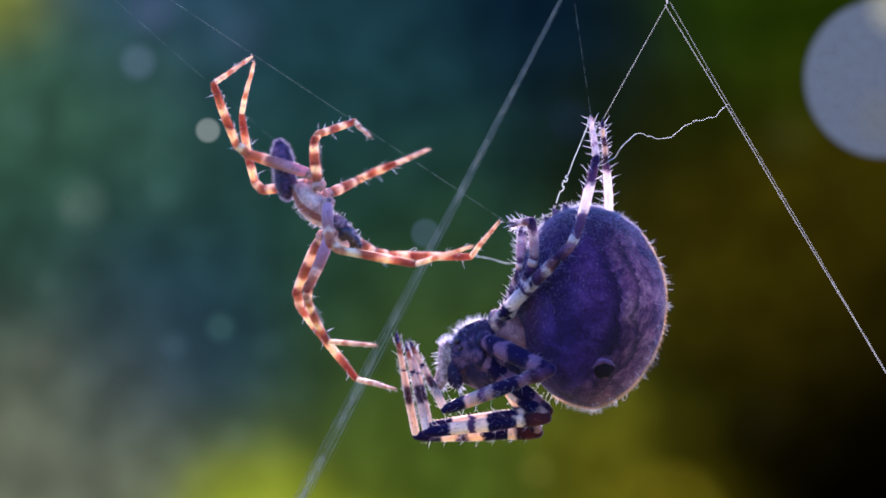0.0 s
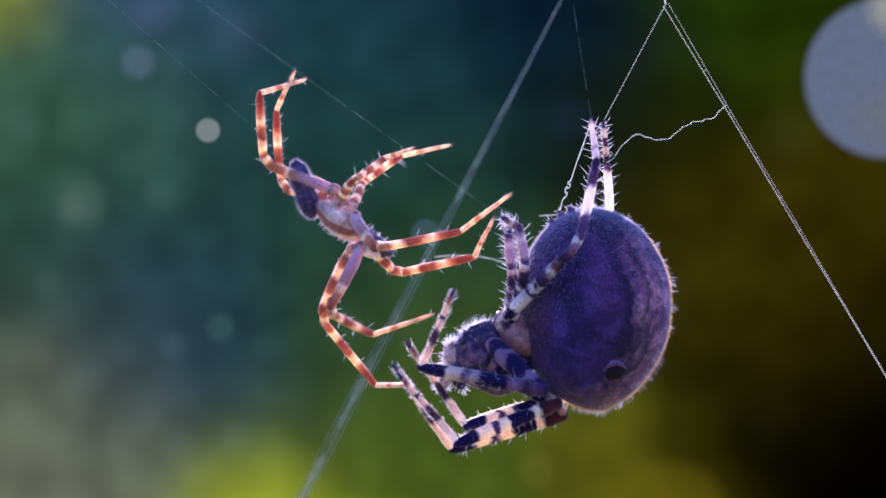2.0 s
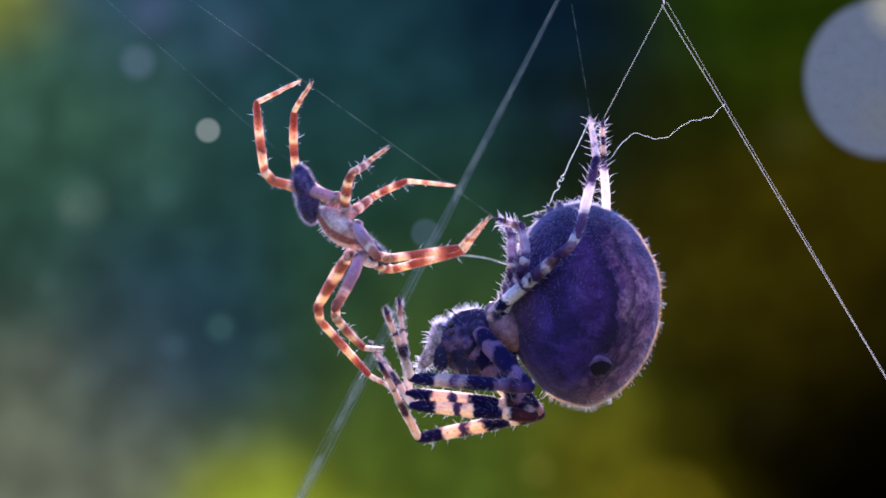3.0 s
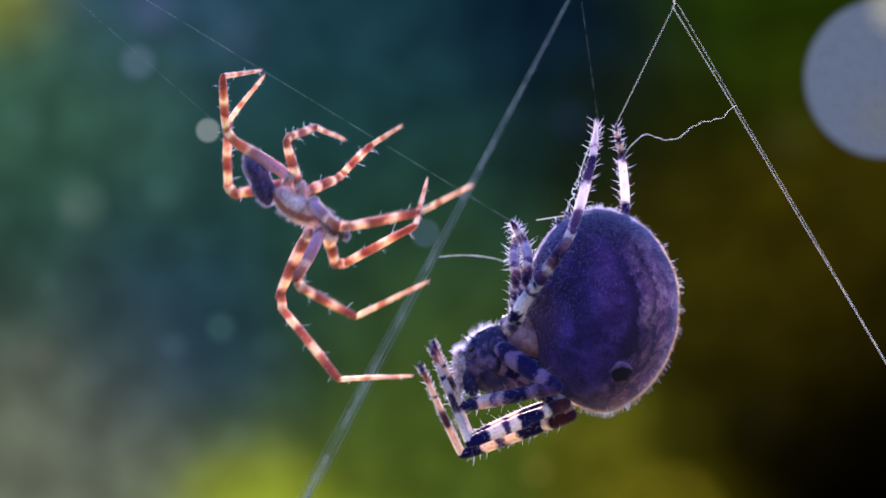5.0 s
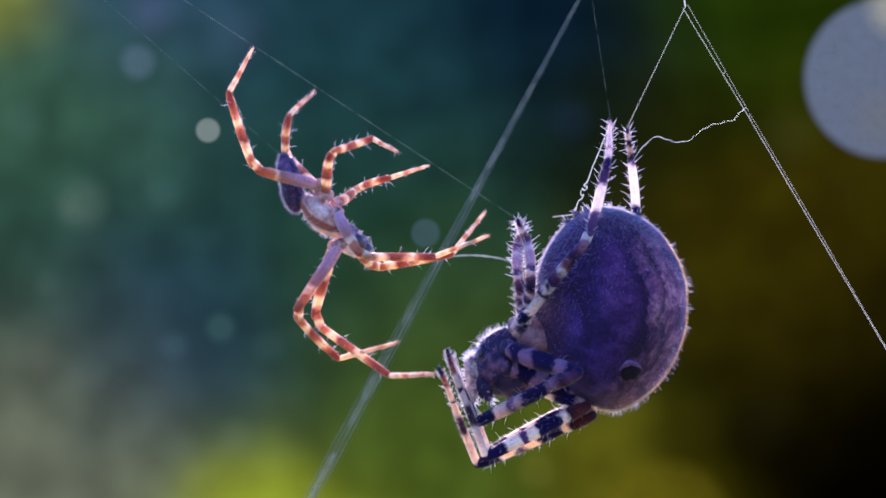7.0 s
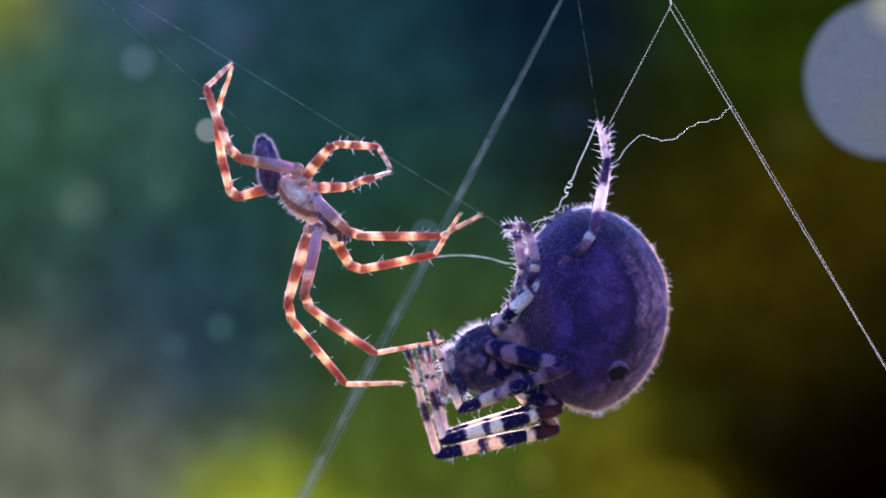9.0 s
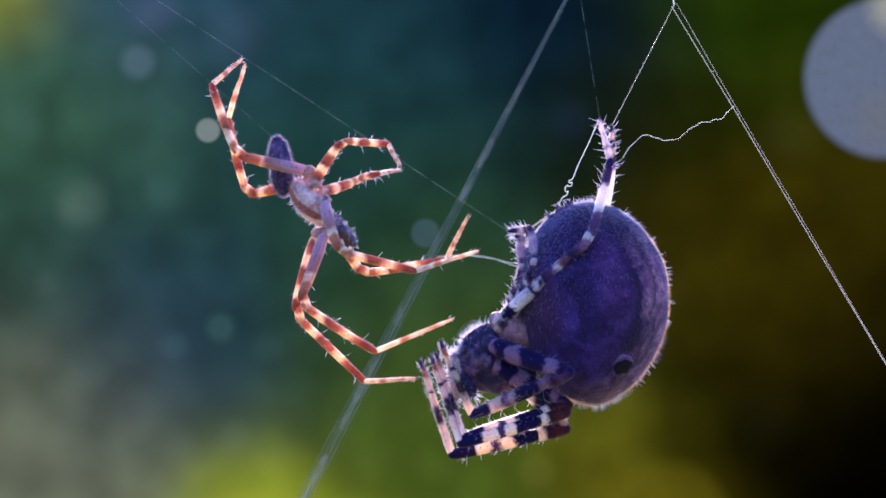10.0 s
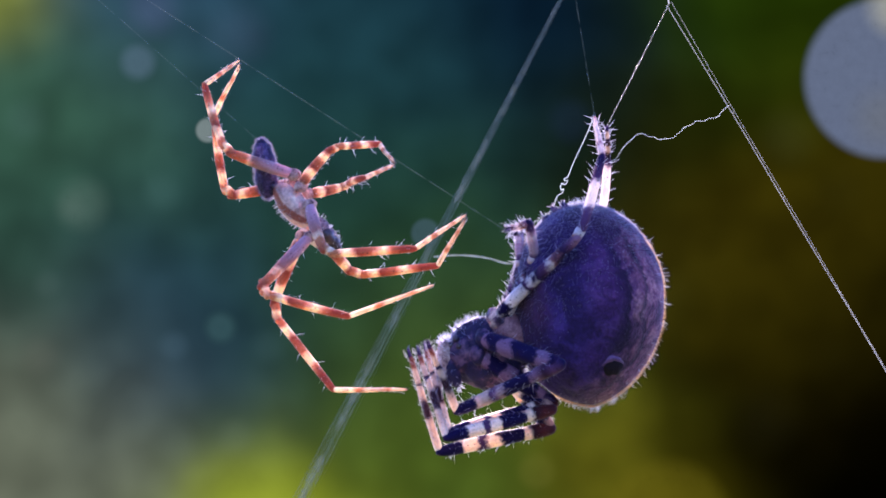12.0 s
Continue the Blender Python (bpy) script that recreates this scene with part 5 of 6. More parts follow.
def male_third_far_steps(leg):
    leg.step(0.0, (635, 318), (700, 290), (762, 263))
    leg.step(0.2, (575, 314), (614, 284), (645, 251))
    leg.step(0.5, (632, 308), (668, 278), (672, 243))
    leg.step(0.7, (649, 290), (711, 270), (790, 288))
    leg.step(1.0, (640, 325), (690, 300), (725, 305))
    leg.step(1.2, (621, 306), (692, 283), (782, 318))
    leg.step(1.5, (675, 348), (745, 312), (810, 275))
    leg.step(1.7, (685, 345), (737, 314), (807, 277))
    leg.step(2.0, (640, 325), (720, 270), (812, 253))
    leg.step(2.2, (636, 358), (685, 323), (746, 317))
    leg.step(2.5, (645, 325), (715, 298), (785, 322))
    leg.step(2.7, (670, 345), (735, 318), (825, 336))
    leg.step(4.3, (515, 360), (560, 325), (597, 292))
    leg.step(4.4, (513, 369), (594, 350), (682, 318))
    leg.step(4.5, (510, 360), (545, 310), (572, 252))
    leg.step(4.6, (461, 350), (526, 294), (583, 243))
    leg.step(4.7, (558, 260), (620, 215), (668, 190))
    leg.step(4.8, (585, 301), (641, 235), (701, 179))
    leg.step(5.0, (600, 315), (660, 255), (715, 220))
    leg.step(5.2, (592, 323), (641, 292), (702, 257))
    leg.step(5.3, (625, 330), (700, 290), (770, 245))
    leg.step(5.5, (650, 375), (715, 350), (785, 312))
    leg.step(5.7, (698, 354), (737, 334), (787, 314))
    leg.step(5.8, (680, 475), (800, 455), (905, 420))
    leg.step(6.0, (690, 430), (750, 420), (815, 392))
    leg.step(6.2, (692, 405), (763, 395), (814, 388))
    leg.step(6.5, (660, 405), (740, 395), (830, 388))
    leg.step(6.6, (620, 395), (705, 371), (799, 348))
    leg.step(6.8, (621, 365), (692, 330), (751, 301))
    leg.step(7.0, (630, 335), (690, 315), (762, 292))
    leg.step(7.2, (630, 335), (685, 315), (748, 285))
    leg.step(8.8, (635, 320), (680, 305), (708, 290))
    leg.step(9.0, (620, 330), (660, 315), (692, 304))
    leg.step(9.5, (615, 332), (660, 318), (692, 310))
    leg.step(10.0, (630, 320), (670, 308), (710, 300))
    leg.step(10.5, (630, 318), (670, 305), (710, 302))
    leg.step(11.0, (630, 320), (670, 308), (710, 300))
    leg.step(11.5, (620, 328), (660, 312), (707, 302))
    leg.step(12.0, (610, 330), (645, 315), (698, 292))


def male_second_near_steps(leg):
    leg.step(0.0, (585, 440), (735, 468), (842, 434))
    leg.step(0.2, (632, 450), (711, 421), (794, 393))
    leg.step(0.5, (630, 412), (780, 398), (886, 344))
    leg.step(0.7, (636, 433), (746, 420), (891, 358))
    leg.step(1.0, (650, 425), (780, 410), (895, 343))
    leg.step(1.2, (657, 435), (798, 419), (899, 384))
    leg.step(1.5, (725, 418), (870, 395), (938, 335))
    leg.step(1.7, (698, 430), (847, 402), (939, 348))
    leg.step(2.0, (665, 440), (815, 410), (908, 340))
    leg.step(2.2, (663, 468), (799, 437), (895, 376))
    leg.step(2.5, (670, 450), (820, 415), (907, 368))
    leg.step(2.7, (680, 465), (830, 445), (880, 395))
    leg.step(4.3, (545, 400), (575, 370), (605, 325))
    leg.step(4.4, (500, 360), (545, 340), (572, 325))
    leg.step(4.5, (500, 330), (570, 310), (632, 280))
    leg.step(4.6, (461, 370), (517, 341), (573, 303))
    leg.step(4.7, (640, 250), (740, 200), (810, 140))
    leg.step(4.8, (669, 320), (754, 273), (842, 220))
    leg.step(5.0, (600, 405), (745, 375), (842, 325))
    leg.step(5.2, (632, 420), (728, 411), (816, 369))
    leg.step(5.3, (657, 419), (810, 405), (852, 353))
    leg.step(5.5, (600, 465), (730, 430), (830, 355))
    leg.step(5.7, (680, 437), (816, 406), (904, 371))
    leg.step(5.8, (690, 560), (810, 540), (868, 471))
    leg.step(6.0, (670, 490), (770, 500), (850, 470))
    leg.step(6.2, (657, 506), (763, 530), (821, 506))
    leg.step(6.5, (655, 435), (770, 435), (860, 388))
    leg.step(6.6, (630, 452), (743, 452), (814, 442))
    leg.step(6.8, (657, 435), (775, 400), (838, 330))
    leg.step(7.0, (640, 455), (770, 455), (870, 415))
    leg.step(7.2, (605, 435), (750, 420), (850, 380))
    leg.step(8.8, (640, 410), (790, 420), (875, 382))
    leg.step(9.0, (625, 418), (780, 418), (855, 378))
    leg.step(9.5, (585, 455), (720, 485), (845, 450))
    leg.step(10.0, (600, 445), (735, 480), (852, 442))
    leg.step(10.5, (595, 440), (755, 470), (847, 435))
    leg.step(11.0, (597, 450), (755, 480), (848, 440))
    leg.step(11.5, (572, 458), (712, 492), (825, 458))
    leg.step(12.0, (575, 450), (735, 440), (828, 378))


def male_second_far_steps(leg):
    leg.step(0.0, (672, 452), (838, 455), (886, 388))
    leg.step(0.2, (667, 488), (820, 463), (884, 389))
    leg.step(0.5, (675, 482), (828, 462), (882, 392))
    leg.step(0.7, (676, 488), (825, 459), (880, 393))
    leg.step(1.0, (670, 512), (815, 485), (868, 397))
    leg.step(1.2, (657, 483), (810, 471), (880, 400))
    leg.step(1.5, (680, 500), (830, 470), (872, 400))
    leg.step(1.7, (692, 512), (834, 463), (879, 398))
    leg.step(2.0, (700, 485), (840, 455), (875, 382))
    leg.step(2.2, (693, 494), (825, 459), (869, 398))
    leg.step(2.5, (700, 500), (840, 460), (870, 390))
    leg.step(2.7, (700, 485), (840, 450), (875, 385))
    leg.step(4.3, (525, 500), (650, 465), (770, 385))
    leg.step(4.4, (575, 510), (660, 491), (660, 425))
    leg.step(4.5, (510, 500), (650, 460), (763, 358))
    leg.step(4.6, (545, 463), (630, 416), (695, 307))
    leg.step(4.7, (563, 447), (704, 412), (763, 311))
    leg.step(4.8, (622, 423), (716, 395), (758, 301))
    leg.step(5.0, (595, 475), (735, 400), (757, 312))
    leg.step(5.2, (584, 488), (702, 437), (746, 341))
    leg.step(5.3, (680, 447), (814, 419), (857, 330))
    leg.step(5.5, (660, 495), (795, 465), (845, 367))
    leg.step(5.7, (685, 516), (799, 450), (842, 354))
    leg.step(5.8, (660, 575), (740, 590), (800, 545))
    leg.step(6.0, (650, 575), (740, 590), (800, 545))
    leg.step(6.2, (633, 553), (751, 577), (786, 565))
    leg.step(6.5, (650, 545), (790, 500), (865, 415))
    leg.step(6.6, (649, 527), (771, 489), (842, 405))
    leg.step(6.8, (657, 483), (786, 471), (845, 400))
    leg.step(7.0, (660, 475), (800, 450), (862, 370))
    leg.step(7.2, (660, 482), (800, 455), (850, 362))
    leg.step(8.8, (620, 470), (770, 440), (842, 343))
    leg.step(9.0, (625, 480), (770, 450), (815, 375))
    leg.step(9.5, (630, 490), (775, 470), (817, 388))
    leg.step(10.0, (640, 485), (790, 460), (830, 378))
    leg.step(10.5, (630, 485), (800, 455), (833, 378))
    leg.step(11.0, (630, 485), (795, 458), (832, 375))
    leg.step(11.5, (650, 470), (795, 460), (832, 375))
    leg.step(12.0, (625, 488), (775, 470), (825, 385))


def male_first_near_steps(leg):
    leg.step(0.0, (540, 520), (580, 605), (672, 612))
    leg.step(0.2, (518, 542), (557, 590), (641, 564))
    leg.step(0.5, (570, 505), (645, 562), (768, 522))
    leg.step(0.7, (549, 512), (632, 582), (763, 551))
    leg.step(1.0, (565, 515), (665, 575), (810, 522))
    leg.step(1.2, (563, 518), (645, 624), (786, 593))
    leg.step(1.5, (612, 520), (745, 572), (885, 520))
    leg.step(1.7, (601, 538), (733, 573), (873, 516))
    leg.step(2.0, (580, 550), (660, 592), (772, 555))
    leg.step(2.2, (575, 578), (632, 630), (768, 586))
    leg.step(2.5, (565, 565), (655, 605), (780, 550))
    leg.step(2.7, (600, 560), (660, 620), (690, 622))
    leg.step(4.3, (372, 520), (430, 592), (515, 580))
    leg.step(4.4, (340, 528), (378, 600), (425, 604))
    leg.step(4.5, (337, 521), (390, 537), (430, 525))
    leg.step(4.6, (310, 510), (339, 594), (385, 604))
    leg.step(4.7, (515, 471), (551, 553), (645, 624))
    leg.step(4.8, (557, 517), (641, 527), (744, 461))
    leg.step(5.0, (520, 500), (630, 560), (765, 495))
    leg.step(5.2, (518, 538), (623, 595), (763, 551))
    leg.step(5.3, (563, 506), (633, 588), (751, 565))
    leg.step(5.5, (548, 575), (585, 668), (690, 670))
    leg.step(5.7, (746, 512), (838, 564), (890, 588))
    leg.step(5.8, (621, 553), (704, 624), (786, 683))
    leg.step(6.0, (600, 560), (655, 685), (700, 720))
    leg.step(6.2, (563, 565), (657, 671), (750, 706))
    leg.step(6.5, (520, 530), (645, 588), (790, 535))
    leg.step(6.6, (545, 574), (611, 607), (705, 570))
    leg.step(6.8, (563, 506), (621, 588), (727, 546))
    leg.step(7.0, (520, 555), (600, 635), (710, 605))
    leg.step(7.2, (545, 535), (620, 598), (738, 535))
    leg.step(8.8, (560, 505), (705, 602), (858, 560))
    leg.step(9.0, (535, 535), (665, 625), (790, 602))
    leg.step(9.5, (515, 545), (635, 650), (755, 622))
    leg.step(10.0, (530, 535), (665, 622), (808, 562))
    leg.step(10.5, (538, 525), (698, 573), (833, 482))
    leg.step(11.0, (537, 530), (678, 600), (822, 525))
    leg.step(11.5, (552, 530), (735, 540), (842, 415))
    leg.step(12.0, (455, 515), (625, 562), (775, 502))


def male_first_far_steps(leg):
    leg.step(0.0, (520, 530), (632, 672), (705, 690))
    leg.step(0.2, (505, 555), (623, 696), (706, 713))
    leg.step(0.5, (530, 555), (640, 690), (712, 702))
    leg.step(0.7, (540, 560), (632, 685), (711, 705))
    leg.step(1.0, (535, 565), (625, 712), (735, 737))
    leg.step(1.2, (551, 553), (657, 671), (711, 671))
    leg.step(1.5, (570, 560), (675, 692), (735, 692))
    leg.step(1.7, (569, 578), (663, 705), (724, 707))
    leg.step(2.0, (565, 560), (665, 682), (738, 682))
    leg.step(2.2, (544, 569), (654, 665), (702, 696))
    leg.step(2.5, (550, 575), (665, 705), (700, 706))
    leg.step(2.7, (565, 560), (660, 670), (710, 700))
    leg.step(4.3, (430, 570), (575, 698), (690, 735))
    leg.step(4.4, (406, 575), (519, 698), (679, 750))
    leg.step(4.5, (440, 570), (600, 672), (690, 675))
    leg.step(4.6, (385, 538), (498, 651), (649, 701))
    leg.step(4.7, (508, 494), (610, 636), (727, 671))
    leg.step(4.8, (513, 498), (622, 621), (731, 634))
    leg.step(5.0, (490, 535), (600, 672), (735, 665))
    leg.step(5.2, (478, 542), (579, 685), (693, 674))
    leg.step(5.3, (544, 530), (645, 617), (727, 654))
    leg.step(5.5, (515, 580), (630, 705), (738, 742))
    leg.step(5.7, (663, 595), (712, 655), (755, 740))
    leg.step(5.8, (633, 636), (704, 753), (763, 859))
    leg.step(6.0, (605, 650), (700, 745), (760, 755))
    leg.step(6.2, (534, 589), (645, 730), (734, 866))
    leg.step(6.5, (545, 595), (670, 742), (780, 770))
    leg.step(6.6, (517, 564), (639, 686), (724, 724))
    leg.step(6.8, (534, 530), (645, 659), (751, 683))
    leg.step(7.0, (555, 570), (690, 665), (775, 662))
    leg.step(7.2, (525, 530), (650, 672), (755, 657))
    leg.step(8.8, (495, 545), (575, 680), (685, 683))
    leg.step(9.0, (505, 555), (612, 680), (722, 678))
    leg.step(9.5, (500, 560), (620, 690), (715, 688))
    leg.step(10.0, (520, 555), (645, 675), (742, 670))
    leg.step(10.5, (518, 552), (635, 676), (745, 668))
    leg.step(11.0, (520, 555), (645, 675), (740, 668))
    leg.step(11.5, (520, 550), (645, 675), (738, 670))
    leg.step(12.0, (480, 550), (590, 690), (725, 690))


def female_second_near_steps(leg):
    leg.step(0.0, (972, 655), (787, 725), (724, 602))
    leg.step(0.5, (970, 660), (785, 725), (718, 610))
    leg.step(1.0, (950, 705), (740, 718), (708, 600))
    leg.step(1.2, (964, 703), (746, 709), (708, 588))
    leg.step(1.5, (985, 700), (755, 695), (707, 570))
    leg.step(1.7, (985, 700), (762, 703), (728, 586))
    leg.step(2.0, (960, 690), (745, 650), (812, 495))
    leg.step(2.2, (930, 700), (735, 690), (700, 545))
    leg.step(2.5, (880, 720), (695, 612), (688, 482))
    leg.step(2.7, (930, 690), (722, 645), (688, 510))
    leg.step(4.3, (928, 690), (765, 738), (690, 640))
    leg.step(4.4, (985, 690), (822, 745), (758, 641))
    leg.step(4.5, (935, 690), (770, 735), (700, 620))
    leg.step(4.6, (940, 698), (775, 743), (705, 628))
    leg.step(4.7, (992, 685), (822, 720), (772, 600))
    leg.step(4.8, (975, 680), (805, 715), (752, 598))
    leg.step(5.0, (985, 685), (815, 720), (765, 600))
    leg.step(5.2, (955, 680), (790, 715), (735, 590))
    leg.step(5.5, (990, 660), (800, 710), (755, 568))
    leg.step(5.8, (992, 650), (798, 708), (752, 570))
    leg.step(6.0, (945, 635), (765, 725), (705, 600))
    leg.step(6.2, (965, 620), (800, 730), (715, 635))
    leg.step(6.5, (1010, 640), (845, 745), (760, 640))
    leg.step(6.6, (990, 630), (820, 735), (735, 630))
    leg.step(6.8, (1022, 624), (833, 730), (763, 624))
    leg.step(7.0, (1020, 660), (840, 750), (790, 615))
    leg.step(7.2, (1005, 660), (825, 745), (778, 605))
    leg.step(8.8, (1005, 660), (840, 720), (793, 590))
    leg.step(9.0, (1000, 650), (815, 725), (760, 580))
    leg.step(9.5, (970, 640), (785, 700), (735, 565))
    leg.step(10.0, (1005, 660), (835, 735), (778, 600))
    leg.step(10.5, (1008, 650), (825, 725), (770, 595))
    leg.step(11.0, (1000, 648), (815, 722), (760, 598))
    leg.step(11.5, (998, 648), (812, 720), (757, 595))
    leg.step(12.0, (990, 645), (808, 728), (755, 600))


def female_first_near_steps(leg):
    leg.step(0.0, (968, 728), (759, 756), (730, 610))
    leg.step(0.5, (958, 733), (774, 756), (722, 615))
    leg.step(1.0, (988, 703), (819, 766), (715, 600))
    leg.step(1.2, (994, 703), (829, 764), (715, 596))
    leg.step(1.5, (990, 705), (820, 755), (715, 590))
    leg.step(1.7, (990, 705), (805, 735), (759, 582))
    leg.step(2.0, (985, 705), (825, 755), (716, 600))
    leg.step(2.2, (950, 712), (760, 715), (718, 560))
    leg.step(2.5, (900, 720), (715, 650), (690, 560))
    leg.step(2.7, (925, 725), (718, 675), (702, 500))
    leg.step(4.3, (953, 703), (766, 769), (715, 650))
    leg.step(4.4, (1013, 703), (839, 781), (760, 645))
    leg.step(4.5, (963, 703), (774, 766), (725, 640))
    leg.step(4.6, (968, 711), (779, 774), (730, 648))
    leg.step(4.7, (1010, 703), (841, 776), (777, 620))
    leg.step(4.8, (993, 703), (824, 773), (758, 615))
    leg.step(5.0, (1003, 703), (834, 776), (770, 620))
    leg.step(5.2, (955, 705), (775, 765), (722, 580))
    leg.step(5.5, (988, 708), (789, 766), (752, 570))
    leg.step(5.8, (988, 703), (787, 766), (752, 570))
    leg.step(6.0, (943, 678), (749, 756), (700, 598))
    leg.step(6.2, (958, 678), (794, 771), (706, 628))
    leg.step(6.5, (1008, 693), (829, 786), (752, 635))
    leg.step(6.6, (988, 683), (809, 776), (722, 626))
    leg.step(6.8, (1006, 703), (839, 796), (760, 630))
    leg.step(7.0, (1038, 708), (864, 801), (795, 620))
    leg.step(7.2, (1023, 703), (844, 791), (785, 620))
    leg.step(8.8, (1008, 728), (819, 771), (785, 605))
    leg.step(9.0, (988, 713), (789, 771), (755, 610))
    leg.step(9.5, (968, 703), (774, 776), (735, 572))
    leg.step(10.0, (1003, 718), (819, 776), (770, 620))
    leg.step(10.5, (998, 713), (809, 776), (765, 600))
    leg.step(11.0, (991, 710), (799, 771), (755, 600))
    leg.step(11.5, (988, 710), (796, 771), (750, 595))
    leg.step(12.0, (978, 713), (794, 766), (750, 602))


def female_first_far_steps(leg):
    leg.step(0.0, (965, 740), (755, 765), (718, 602))
    leg.step(0.5, (955, 745), (770, 765), (715, 612))
    leg.step(1.0, (985, 715), (815, 775), (707, 615))
    leg.step(1.2, (991, 715), (825, 773), (715, 625))
    leg.step(1.5, (1000, 715), (840, 770), (727, 640))
    leg.step(1.7, (995, 715), (812, 775), (711, 650))
    leg.step(2.0, (985, 715), (810, 785), (700, 655))
    leg.step(2.2, (965, 722), (795, 762), (690, 640))
    leg.step(2.5, (940, 725), (770, 755), (675, 640))
    leg.step(2.7, (940, 740), (708, 715), (650, 605))
    leg.step(4.3, (950, 715), (762, 778), (682, 655))
    leg.step(4.4, (1010, 715), (835, 790), (745, 660))
    leg.step(4.5, (960, 715), (770, 775), (690, 650))
    leg.step(4.6, (965, 723), (775, 783), (695, 650))
    leg.step(4.7, (1007, 715), (837, 785), (767, 605))
    leg.step(4.8, (990, 715), (820, 782), (748, 605))
    leg.step(5.0, (1000, 715), (830, 785), (760, 605))
    leg.step(5.2, (950, 715), (770, 775), (702, 604))
    leg.step(5.5, (985, 720), (785, 775), (728, 600))
    leg.step(5.8, (985, 715), (783, 775), (728, 600))
    leg.step(6.0, (940, 690), (745, 765), (685, 600))
    leg.step(6.2, (955, 690), (790, 780), (705, 632))
    leg.step(6.5, (1005, 705), (825, 795), (745, 635))
    leg.step(6.6, (985, 695), (805, 785), (720, 628))
    leg.step(6.8, (1003, 715), (835, 805), (758, 635))
    leg.step(7.0, (1035, 720), (860, 810), (788, 615))
    leg.step(7.2, (1020, 715), (840, 800), (772, 610))
    leg.step(8.8, (1005, 740), (815, 780), (775, 605))
    leg.step(9.0, (985, 725), (785, 780), (740, 605))
    leg.step(9.5, (965, 715), (770, 785), (715, 610))
    leg.step(10.0, (1000, 730), (815, 785), (762, 625))
    leg.step(10.5, (995, 725), (805, 785), (752, 620))
    leg.step(11.0, (988, 722), (795, 780), (742, 612))
    leg.step(11.5, (985, 722), (792, 780), (740, 605))
    leg.step(12.0, (975, 725), (790, 775), (737, 610))


def female_second_far_steps(leg):
    leg.step(0.0, (950, 765), (737, 772), (700, 585))
    leg.step(0.5, (955, 765), (742, 775), (700, 587))
    leg.step(1.0, (990, 735), (800, 795), (705, 612))
    leg.step(1.2, (994, 735), (802, 797), (709, 629))
    leg.step(1.5, (1000, 735), (805, 800), (715, 655))
    leg.step(1.7, (1005, 731), (805, 805), (711, 648))
    leg.step(2.0, (995, 735), (800, 795), (692, 640))
    leg.step(2.2, (974, 735), (772, 797), (685, 630))
    leg.step(2.5, (950, 735), (755, 765), (660, 605))
    leg.step(2.7, (950, 730), (738, 765), (665, 625))
    leg.step(4.3, (960, 727), (755, 808), (672, 665))
    leg.step(4.4, (1020, 727), (838, 812), (727, 679))
    leg.step(4.5, (968, 725), (765, 805), (680, 655))
    leg.step(4.6, (973, 733), (780, 813), (690, 645))
    leg.step(4.7, (1017, 735), (825, 805), (747, 640))
    leg.step(4.8, (1000, 732), (815, 800), (731, 639))
    leg.step(5.0, (1010, 735), (818, 805), (740, 640))
    leg.step(5.2, (956, 731), (757, 797), (692, 626))
    leg.step(5.5, (980, 735), (770, 792), (705, 615))
    leg.step(5.8, (980, 730), (770, 792), (705, 615))
    leg.step(6.0, (935, 700), (735, 778), (668, 598))
    leg.step(6.2, (950, 705), (785, 800), (692, 640))
    leg.step(6.5, (1000, 720), (815, 812), (728, 648))
    leg.step(6.6, (980, 710), (797, 800), (708, 640))
    leg.step(6.8, (998, 730), (838, 819), (751, 647))
    leg.step(7.0, (1045, 735), (845, 822), (775, 645))
    leg.step(7.2, (1025, 730), (825, 815), (762, 640))
    leg.step(8.8, (1000, 775), (800, 805), (752, 618))
    leg.step(9.0, (980, 760), (775, 805), (718, 610))
    leg.step(9.5, (968, 745), (765, 805), (703, 640))
    leg.step(10.0, (1000, 760), (800, 805), (742, 632))
    leg.step(10.5, (995, 755), (795, 808), (735, 630))
    leg.step(11.0, (988, 755), (783, 803), (725, 625))
    leg.step(11.5, (985, 755), (780, 803), (722, 618))
    leg.step(12.0, (978, 765), (778, 800), (720, 612))


